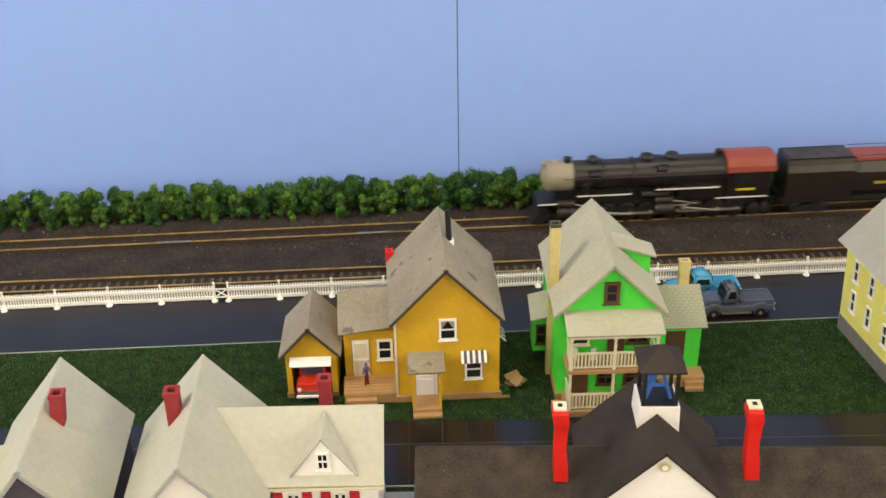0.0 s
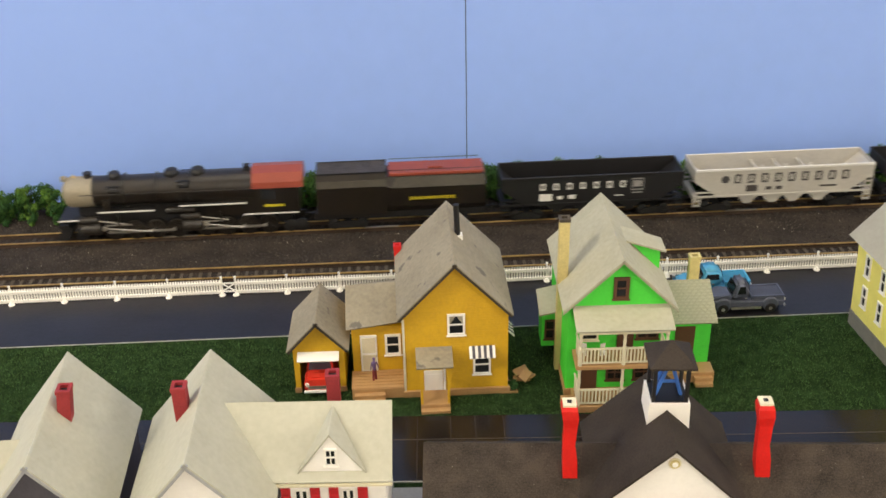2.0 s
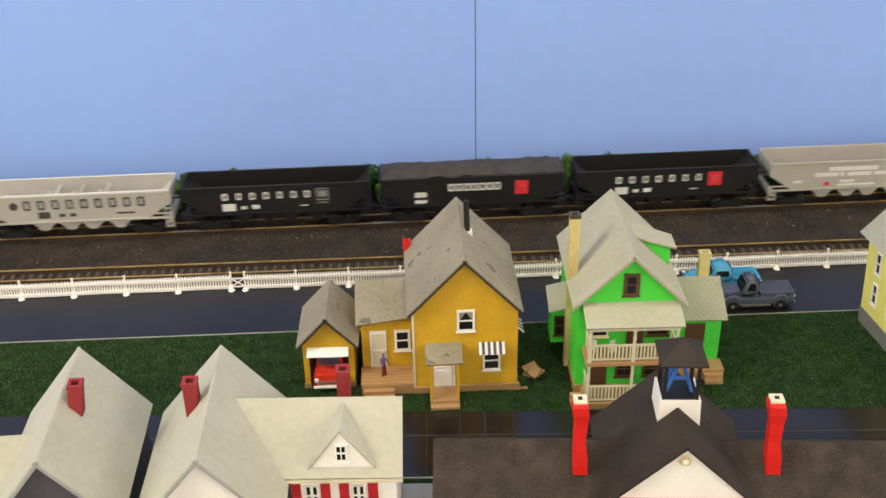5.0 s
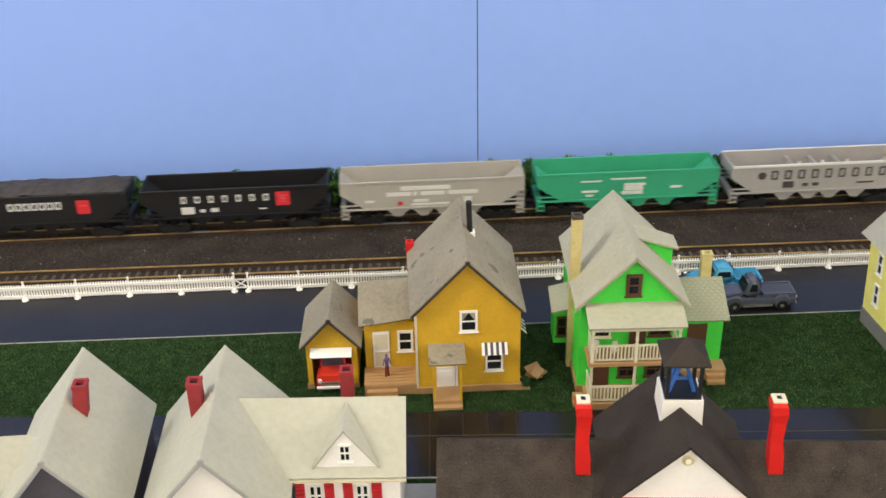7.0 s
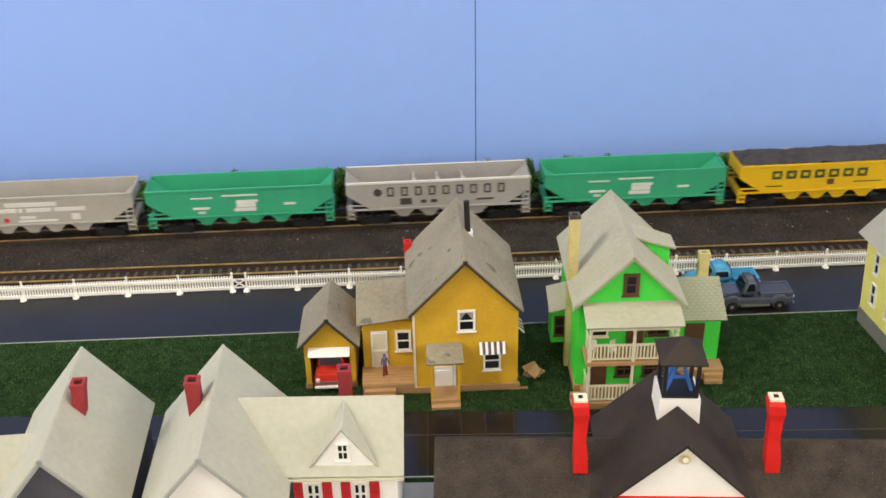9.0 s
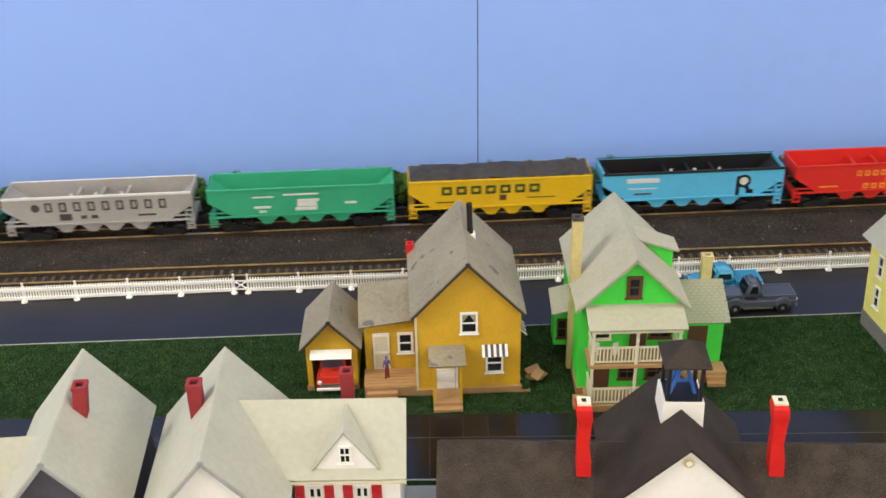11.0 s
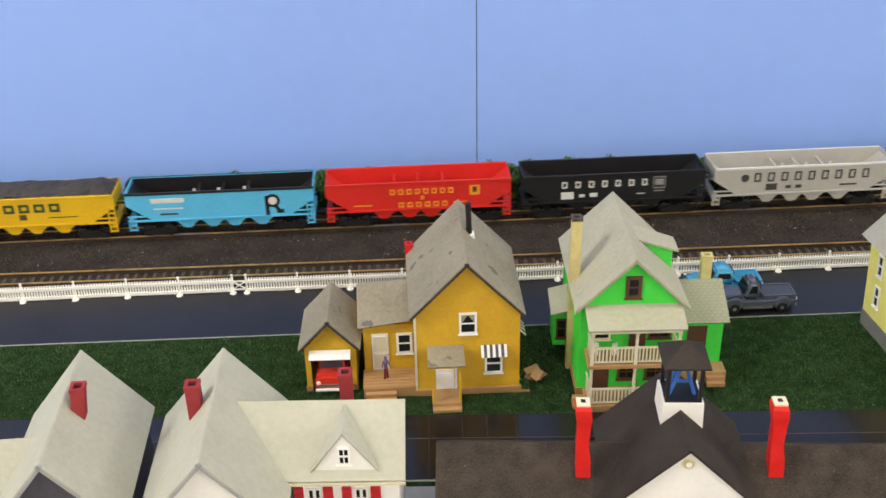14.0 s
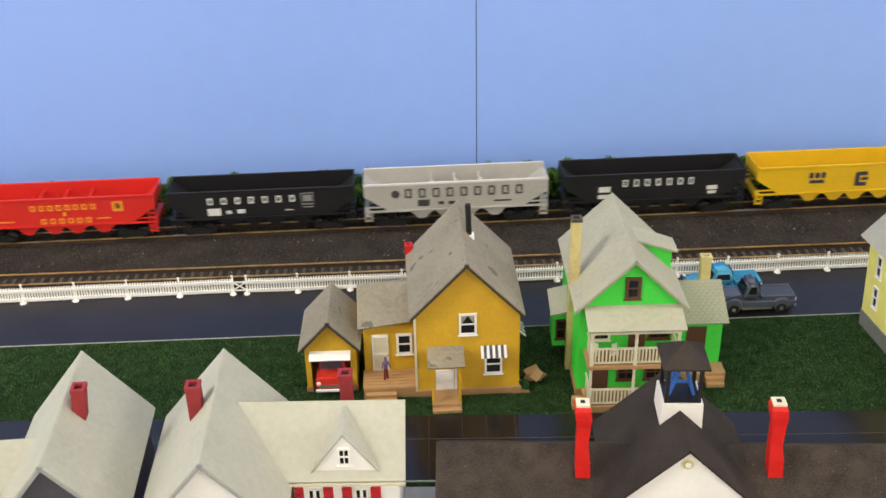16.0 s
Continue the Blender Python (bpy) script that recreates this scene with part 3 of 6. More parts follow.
def ochre_garage():
    g = thing("garage", pose(-0.0785, 0.6000, 0, 0, 0, 1.0), "small ochre yellow garage with grey gable roof and open door", "garage")
    w, y1, ze, zr = 0.0172, 0.0430, 0.0372, 0.0552
    dx0, dx1, dz = -0.0135, 0.0135, 0.0315
    # front wall with the opening through it
    fr = bmesh.new()
    block(fr, -w, dx0, 0, 0.0015, 0, ze)
    block(fr, dx1, w, 0, 0.0015, 0, ze)
    block(fr, dx0, dx1, 0, 0.0015, dz, ze)
    part("front_wall", fr, M_YELLOW, g)
    part("front_gable", prism(bmesh.new(), [(-w, ze), (w, ze), (0, zr)], "Y", 0, 0.0015), M_YELLOW, g)
    part("rear_wall", prism(bmesh.new(), [(-w, 0), (w, 0), (w, ze), (0, zr), (-w, ze)], "Y", y1 - 0.0015, y1), M_YELLOW, g)
    for s in (-1, 1):
        part("side_wall", box(min(s * w, s * (w - 0.0015)), max(s * w, s * (w - 0.0015)), 0.0015, y1 - 0.0015, 0, ze), M_YELLOW, g)
        part("sill_board", box(s * 0.0155 - 0.0024, s * 0.0155 + 0.0024, -0.0012, -0.0001, 0, 0.0040), M_TAN, g)
    part("floor", box(-w + 0.0015, w - 0.0015, 0.0015, y1 - 0.0015, 0.0002, 0.0008), M_TAN, g)
    gable_roof(0.0212, -0.0040, 0.0480, 0.0360, 0.0590, M_GREYROOF, g)
    part("garage_door", slab(bmesh.new(), [(dx0 - 0.0006, 0.004, dz + 0.0035), (dx1 + 0.0006, 0.004, dz + 0.0035), (dx1 + 0.0006, -0.0070, dz - 0.0015), (dx0 - 0.0006, -0.0070, dz - 0.0015)], 0.0010), M_WHITE, g, "white raised garage door")
    return g


def figurine():
    """A painted model figure: plain turned shapes in one mesh."""
    bm = bmesh.new()
    for s in (-1, 1):
        rod(bm, (s * 0.0014, s * 0.0006, 0), (s * 0.0007, 0, 0.0095), 0.0010, 0.0012, 8)
    n_leg = len(bm.faces)
    lathe(bm, [(0.0014, 0.0090), (0.0018, 0.0120), (0.0021, 0.0155), (0.0008, 0.0170)], 10)
    rod(bm, (-0.0020, 0, 0.0160), (-0.0034, -0.0008, 0.0100), 0.0006, 0.0005, 6)
    rod(bm, (0.0020, 0, 0.0160), (0.0036, -0.0012, 0.0110), 0.0006, 0.0005, 6)
    lathe(bm, [(0.0005, 0.0170), (0.0012, 0.0178), (0.0013, 0.0190), (0.0006, 0.0200)], 10)
    for i, f in enumerate(bm.faces):
        f.material_index = 0 if i < n_leg else 1
    ob = part("figurine", bm, M_MAROON)
    ob.data.materials.append(M_PURPLE)
    ob.matrix_basis = pose(-0.0410, 0.5995, 0.0091, 0, 0, 15) @ Matrix.Diagonal((0.78, 0.78, 0.92, 1))
    return tagged(ob, "small painted figurine on the tan porch deck", "figurine")


def debris():
    """Scrap boards leaning beside the ochre house."""
    t = thing("board_pile", pose(0.0610, 0.6075, 0, 0, 0, -20), "pile of loose tan boards on the turf beside the house", "board pile")
    for i, (x, y, a, l, z) in enumerate(((0, 0, 10, 0.012, 0.0015), (0.002, 0.003, -25, 0.013, 0.0032), (-0.002, 0.004, 40, 0.010, 0.0048), (0.003, -0.002, 70, 0.009, 0.0060))):
        ob = part("board", box(-l / 2, l / 2, -0.0032, 0.0032, -0.0006, 0.0006), M_TAN, t)
        ob.matrix_basis = pose(x, y, z, 8 * (i - 1), -6 - 4 * i, a)
    b = thing("bush", pose(0.0535, 0.5965, 0), "small dark green bush by the foundation", "bush")
    part("crown", leaf_cluster(random.Random(4), [(0, 0, 0.0035, 0.0036)], 90, 0.0014), M_LEAVES[2], b)


def leaf_cluster(rng, balls, per, size, lo=None):
    """Many small folded leaves spread through a set of clumps (x, y, z, radius)."""
    bm = bmesh.new()
    for bx, by, bz, br in balls:
        for _ in range(per):
            d = Vector((rng.gauss(0, 1), rng.gauss(0, 1), rng.gauss(0, 1))).normalized()
            r = br * (0.55 + 0.5 * rng.random())
            c = Vector((bx, by, bz)) + d * r
            if lo is not None and c.z < lo:
                c.z = lo + rng.random() * 0.002
            u = Vector((rng.gauss(0, 1), rng.gauss(0, 1), rng.gauss(0, 1))).cross(d)
            u = u.normalized() if u.length > 1e-6 else d.orthogonal().normalized()
            v = d.cross(u)
            s = size * (0.6 + 0.8 * rng.random())
            pts = [c - u * s - v * s * 0.5, c + u * s * 0.9 - v * s * 0.7, c + u * s + v * s * 0.6 + d * s * 0.6, c - u * s * 0.7 + v * s * 0.8 + d * s * 0.3]
            vs = [bm.verts.new(p) for p in pts]
            bm.faces.new(vs[:3])
            bm.faces.new((vs[0], vs[2], vs[3]))
    return bm


# ---- green house ----
def green_house():
    h = thing("house", pose(0.1226, 0.5850, 0, 0, 0, 0.45), "bright green two-storey house with sage roof and white double porch", "house")
    w, y0, y1 = 0.0335, 0.0040, 0.0940
    ze, zr = 0.0700, 0.1075
    part("foundation", box(-w - 0.0008, w + 0.0008, y0 - 0.0008, y1 + 0.0008, 0, 0.0060), M_TAN, h, "tan foundation")
    gable_body(w, y0, y1, 0.0060, 0.0722, 0.1046, M_GREEN, h)
    gable_roof(0.0377, 0, 0.0987, ze, zr, M_GHROOF, h, th=0.0015, soffit=False)
    for s in (-1, 1):
        bm = bmesh.new()
        d = Vector((s * 0.0377, 0, ze - zr)).normalized()
        a, b = Vector((0, -0.0005, zr - 0.0012)), Vector((s * 0.0377, -0.0005, ze - 0.0012))
        dn = Vector((0, 0, -0.0014))
        solid(bm, [a, b, b + dn, a + dn] + [p + Vector((0, 0.0012, 0)) for p in (a, b, b + dn, a + dn)],
              [(0, 1, 2, 3), (7, 6, 5, 4), (0, 4, 5, 1), (1, 5, 6, 2), (2, 6, 7, 3), (3, 7, 4, 0)])
        part("rake_board", bm, M_SHINGLE, h)
    window(h, -0.0050, 0.0053, y0, 0.0765, 0.0930, M_BROWN, 0.0022)
    # shed dormer on the side slope
    dm = part("dormer_wall", prism(bmesh.new(), [(0.0090, 0.0965), (0.0335, 0.0735), (0.0335, 0.0875), (0.0110, 0.0965)], "Y", 0.0455, 0.0600), M_GREEN, h)
    part("dormer_roof", slab(bmesh.new(), [(0.0078, 0.0413, 0.0995), (0.0078, 0.0630, 0.0995), (0.0374, 0.0630, 0.0888), (0.0374, 0.0435, 0.0888)], 0.0013), M_GHROOF, dm)
    # two-storey porch
    py = -0.0150
    x0, x1 = -0.0275, 0.0285
    part("porch_roof", slab(bmesh.new(), [(-0.0310, y0 + 0.001, 0.0722), (0.0325, y0 + 0.001, 0.0722), (0.0325, py - 0.0030, 0.0660), (-0.0310, py - 0.0030, 0.0660)], 0.0013), M_GHROOF, h)
    part("porch_beam", box(x0 - 0.0010, x1 + 0.0010, py - 0.0008, py + 0.0008, 0.0620, 0.0645), M_CREAM, h)
    for z, lab in ((0.0380, "upper"), (0.0055, "lower")):
        fl = part("porch_floor", box(x0 - 0.0025, x1 + 0.0025, py - 0.0015, y0, z - 0.0030, z, bev=0.0002), M_TAN, h)
        for a, b in ((x0 + 0.0012, 0.0010 - 0.0012), (0.0010 + 0.0012, x1 - 0.0012)):
            part("top_rail", box(a, b, py - 0.0006, py + 0.0006, z + 0.0120, z + 0.0132), M_CREAM, fl)
            part("bottom_rail", box(a, b, py - 0.0006, py + 0.0006, z + 0.0014, z + 0.0024), M_CREAM, fl)
            n = 11
            for i in range(n):
                xx = a + (b - a) * (i + 0.5) / n
                part("baluster", box(xx - 0.0005, xx + 0.0005, py - 0.0004, py + 0.0004, z + 0.0024, z + 0.0120), M_CREAM, fl)
        for xx in (x0, x1):
            part("side_rail", box(xx - 0.0006, xx + 0.0006, py + 0.0012, y0, z + 0.0120, z + 0.0132), M_CREAM, fl)
            for i in range(5):
                yy = py + 0.0030 + i * 0.0034
                part("baluster", box(xx - 0.0004, xx + 0.0004, yy - 0.0005, yy + 0.0005, z, z + 0.0120), M_CREAM, fl)
        top = 0.0620 if lab == "upper" else 0.0350
        for xx in (x0, 0.0010, x1):
            bm = lathe(bmesh.new(), [(0.0014, z), (0.0014, z + 0.0135), (0.0009, z + 0.0150), (0.0012, z + 0.0175), (0.0009, top - 0.0030), (0.0015, top)], 8, at=(xx, py, 0))
            part("porch_post", bm, M_CREAM, fl)
    part("porch_base", box(x0 - 0.002, x1 + 0.002, py - 0.001, y0, 0, 0.0025), M_TAN, h)
    steps(h, x0 - 0.0105, x0 - 0.0030, py + 0.002, py + 0.010, 0.0070, 2, M_TAN)
    for xa, xb, za, zb in ((-0.0235, -0.0125, 0.0060, 0.0270), (-0.0005, 0.0105, 0.0380, 0.0570)):
        part("door", box(xa, xb, y0 - 0.0008, y0, za, zb), M_BROWN, h, "brown panelled door")
    window(h, -0.0065, 0.0060, y0, 0.0120, 0.0250, M_BROWN, 0.0014, mullion=True)
    window(h, 0.0120, 0.0270, y0, 0.0450, 0.0585, M_BROWN, 0.0014, mullion=True)
    window(h, -0.0250, -0.0130, y0, 0.0450, 0.0585, M_CREAM, 0.0012)
    window(h, 0.0120, 0.0270, y0, 0.0120, 0.0250, M_BROWN, 0.0014, mullion=True)
    # outside chimney on the long wall
    chimney(h, -w - 0.0004, 0.0370, 0.0, 0.1180, 0.0034, 0.0032, M_BRICKTAN, M_TIE_GREY, label="tall tan brick chimney")
    # bay on the left long wall
    part("bay_wall", box(-w - 0.0125, -w, 0.0440, 0.0620, 0.0140, 0.0440), M_GREEN, h)
    part("bay_roof", slab(bmesh.new(), [(-w - 0.0150, 0.0640, 0.0490), (-w + 0.001, 0.0640, 0.0530), (-w + 0.001, 0.0385, 0.0470), (-w - 0.0150, 0.0385, 0.0430)], 0.0012), M_GHROOF, h)
    window(h, -w - 0.0105, -w - 0.0030, 0.0440, 0.0200, 0.0360, M_BROWN, 0.0012, sash=True)
    # shingled wing on the other side
    xa, xb, yf, yb = w, 0.0690, 0.0270, 0.0700
    part("wing_wall", prism(bmesh.new(), [(yf, 0.006), (yb, 0.006), (yb, 0.0420), (0.0500, 0.0560), (yf, 0.0420)], "X", xa, xb), M_GREEN, h)
    wr = part("wing_roof", slab(bmesh.new(), [(xa - 0.002, 0.0530, 0.0600), (xb + 0.003, 0.0530, 0.0600), (xb + 0.003, yf - 0.0045, 0.0435), (xa - 0.002, yf - 0.0045, 0.0435)], 0.0012), M_SHINGLE, h, "sage roof of staggered shingles")
    part("wing_roof", slab(bmesh.new(), [(xa - 0.002, 0.0530, 0.0600), (xb + 0.003, 0.0530, 0.0600), (xb + 0.003, yb + 0.004, 0.0435), (xa - 0.002, yb + 0.004, 0.0435)], 0.0012), M_SHINGLE, h)
    shingles(wr, xa - 0.002, xb + 0.003, 0.0530, 0.0600, yf - 0.0045, 0.0435)
    part("wing_door", box(xa + 0.0110, xa + 0.0245, yf - 0.0009, yf, 0.0085, 0.0385), M_BROWN, h, "brown door with small panes")
    part("wing_deck", box(xa + 0.0010, xb + 0.0020, yf - 0.0130, yf, 0.0, 0.0085, bev=0.0003), M_TAN, h)
    steps(h, xb - 0.012, xb + 0.0005, yf - 0.0190, yf - 0.0130, 0.0060, 2, M_TAN)
    chimney(h, xb - 0.0085, 0.0560, 0.050, 0.0760, 0.0036, 0.0030, M_BRICKTAN, label="short tan brick chimney")
    return h


def shingles(parent, x0, x1, ya, za, yb, zb):
    """Staggered rows of roof shingles, each its own thin tile on the slope."""
    rows, cols = 14, 10
    d = Vector((0, yb - ya, zb - za))
    n = Vector((0, -(zb - za), (yb - ya))).normalized()
    if n.z < 0:
        n = -n
    w, hgt = (x1 - x0) / cols, d.length / rows
    ang = math.atan2(zb - za, -(yb - ya))
    me = finish(box(-w / 2 + 0.00012, w / 2 - 0.00012, -hgt / 2 - 0.0002, hgt / 2, 0, 0.00045), "shingle")
    me.materials.append(M_SHINGLE)
    for r in range(rows):
        for c in range(cols if r % 2 == 0 else cols - 1):
            ob = new("shingle", me)
            ob.parent = parent
            p = Vector((x0 + (c + 0.5 + 0.5 * (r % 2)) * w, ya, za)) + d * ((r + 0.5) / rows) + n * 0.0001
            ob.matrix_basis = Matrix.Translation(p) @ Matrix.Rotation(-ang, 4, "X") @ pose(0, 0, 0, 2.5, 0, random.uniform(-1.5, 1.5))


# ---- pale yellow house at the edge ----
def pale_house():
    h = thing("house", pose(0.3125, 0.6700, 0, 0, -3.5, 7), "pale yellow clapboard house with grey roof and grey foundation", "house")
    L, w = 0.1250, 0.0420
    part("foundation", box(-0.0006, 2 * w + 0.0006, -L - 0.0006, 0.0006, 0, 0.0130), M_BLOCK, h, "grey block foundation")
    part("wall", prism(bmesh.new(), [(0, 0.0130), (2 * w, 0.0130), (2 * w, 0.0760), (w, 0.1120), (0, 0.0760)], "Y", -L, 0), M_PALE, h)
    for s in (-1, 1):
        part("roof", slab(bmesh.new(), [(w, 0.0045, 0.1180), (w + s * (w + 0.0060), 0.0045, 0.0745), (w + s * (w + 0.0060), -L - 0.004, 0.0745), (w, -L - 0.004, 0.1180)], 0.0015), M_WARMSLATE, h)
    for y in (-0.0205, -0.0425, -0.0660, -0.0900):
        for z in (0.0245, 0.0500):
            window(h, y, y + 0.0070, 0.0, z, z + 0.0175, M_WHITE, 0.0012, axis="side")
    return h


def cable():
    pts = [(0.3205, 0.6340, 0.0010), (0.3190, 0.6290, 0.0030), (0.3195, 0.6230, 0.0050), (0.3225, 0.6170, 0.0040), (0.3270, 0.6130, 0.0015), (0.3320, 0.6110, 0.0008)]
    bm = bmesh.new()
    for p, q in zip(pts, pts[1:]):
        rod(bm, p, q, 0.0006, n=7)
    tagged(part("cable", bm, M_CARYELLOW), "thin yellow cable looping out under the pale house", "cable")


def porch_chair(x, y, z, yaw):
    c = thing("chair", pose(x, y, z, 0, 0, yaw), "tiny white plastic chair on the green house's upper porch", "chair", "chairs on the porch")
    part("seat", box(-0.0018, 0.0018, -0.0018, 0.0018, 0.0040, 0.0046), M_WHITE, c)
    part("backrest", box(-0.0018, 0.0018, 0.0013, 0.0018, 0.0046, 0.0095), M_WHITE, c)
    for sx in (-1, 1):
        for sy in (-1, 1):
            part("leg", box(sx * 0.0014 - 0.0003, sx * 0.0014 + 0.0003, sy * 0.0014 - 0.0003, sy * 0.0014 + 0.0003, 0, 0.0040), M_WHITE, c)


# ---- foreground houses ----
def ivory_house(m, label, gable_mat, full):
    """A house with a tall gable facing the street, a side wing and a dormer; ivory roofs, red chimney."""
    h = thing("house", m, label, "house")
    w, y0, y1, ze, zr = 0.0345 if full else 0.0310, 0.0040, 0.0960, 0.0560, 0.0965
    part("foundation", box(-w - 0.0006, w + 0.0006, y0 - 0.0006, y1 + 0.0006, 0, 0.0060), M_SLATE, h)
    gable_body(w, y0, y1, 0.0060, ze - 0.001, zr, gable_mat, h)
    gable_roof(0.0395 if full else 0.0355, 0, 0.1000, 0.0535 if full else 0.0560, 0.1000, M_CREAMROOF, h, th=0.0014, edge=M_SLATE)
    return h


def ivory_house_with_wing():
    h = ivory_house(pose(-0.1225, 0.4075, 0, 0, 0, 2.6), "white house with ivory gable roofs, red chimneys and red shutters", M_WALLW, True)
    # the wing stands slightly askew; its own axes start at the outer end of its front eaves
    wing = pose(0.1010, 0.0293, 0, 0, 0, -3.13)

    def put(name, bm, material, parent=h, label=""):
        ob = part(name, bm, material, parent, label)
        if parent is h:
            ob.matrix_basis = wing
        return ob
    ze, zr, ym, yf, yb = 0.0562, 0.0875, 0.0307, 0.0030, 0.0584
    ul, ur = -0.0641, 0.0
    put("wing_wall", prism(bmesh.new(), [(yf, 0.006), (yb, 0.006), (yb, ze - 0.0005), (ym, zr - 0.003), (yf, ze - 0.0005)], "X", ul + 0.003, ur - 0.0040), M_WALLW)
    put("wing_foundation", box(ul + 0.003, ur - 0.0035, yf - 0.0006, yb + 0.0006, 0, 0.006), M_SLATE)
    put("wing_roof", slab(bmesh.new(), [(-0.0960, ym, zr), (ur, ym, zr), (ur, 0.0, ze), (ul - 0.0002, 0.0, ze)], 0.0014), M_CREAMROOF)
    put("wing_roof", slab(bmesh.new(), [(-0.0960, ym, zr), (ur, ym, zr), (ur - 0.0050, 2 * ym, ze), (ul, 2 * ym, ze)], 0.0014), M_CREAMROOF)
    put("eaves_board", box(ul, ur, -0.0003, 0.0010, ze - 0.0030, ze - 0.0014), M_CREAM)
    # dormer
    du, dw, dv, dz0, dz1 = -0.0326, 0.0170, 0.0042, 0.0598, 0.0838
    dm = put("dormer", prism(bmesh.new(), [(du - dw, dz0), (du + dw, dz0), (du, dz1)], "Y", dv, dv + 0.022), M_WALLW, label="white triangular dormer")
    for s in (-1, 1):
        put("dormer_roof", slab(bmesh.new(), [(du, dv - 0.0010, dz1 + 0.0022), (du + s * (dw + 0.0018), dv - 0.0010, dz0 + 0.0004), (du, dv + 0.0245, dz1 + 0.0022)], 0.0009), M_CREAMROOF, dm)
    win = window(h, du - 0.0034, du + 0.0034, dv, 0.0645, 0.0762, M_WHITE, 0.0011, mullion=True)
    win.matrix_basis = wing
    for ua, ub in ((-0.0535, -0.0467), (-0.0278, -0.0212)):
        um = (ua + ub) / 2
        for a, b in ((ua, um - 0.0002), (um + 0.0002, ub)):
            window(h, a, b, yf, 0.0345, 0.0490, M_WHITE, 0.0006, mullion=False).matrix_basis = wing
    for ua, ub in ((-0.0612, -0.0560), (-0.0452, -0.0399), (-0.0350, -0.0297), (-0.0193, -0.0138)):
        sh = put("shutter", box(ua, ub, yf - 0.0011, yf, 0.0340, 0.0502, bev=0.0002), M_REDTRIM, label="red louvred shutter")
        for k in range(5):
            part("slat", box(ua + 0.0006, ub - 0.0006, yf - 0.0015, yf - 0.0011, 0.0352 + k * 0.0029, 0.0371 + k * 0.0029), M_REDTRIM, sh)
    chimney(h, -0.0112, 0.0600, 0.0720, 0.1025, 0.0038, 0.0039, M_BRICKRED, label="dark red brick chimney")
    chimney(h, 0.0690, 0.0890, 0.0500, 0.0850, 0.0038, 0.0038, M_BRICKRED, label="dark red brick chimney")
    return h


def ivory_house_plain():
    h = ivory_house(pose(-0.2015, 0.4085, 0, 0, 0, 4.2), "house with ivory gable roofs and slate grey front gable", M_SHED, False)
    ym, zr, ze = 0.0530, 0.0760, 0.0450
    part("wing_wall", prism(bmesh.new(), [(0.026, 0), (0.080, 0), (0.080, ze), (ym, zr - 0.003), (0.026, ze)], "X", -0.100, -0.030), M_WALLW, h)
    for ya in (0.0230, 0.0830):
        part("wing_roof", slab(bmesh.new(), [(-0.1030, ym, zr), (-0.0200, ym, zr), (-0.0300, ya, ze - 0.002), (-0.1030, ya, ze - 0.002)], 0.0014), M_CREAMROOF, h)
    chimney(h, 0.0092, 0.0540, 0.0800, 0.1055, 0.0036, 0.0038, M_BRICKRED, label="dark red brick chimney", lean=0.0034)
    return h


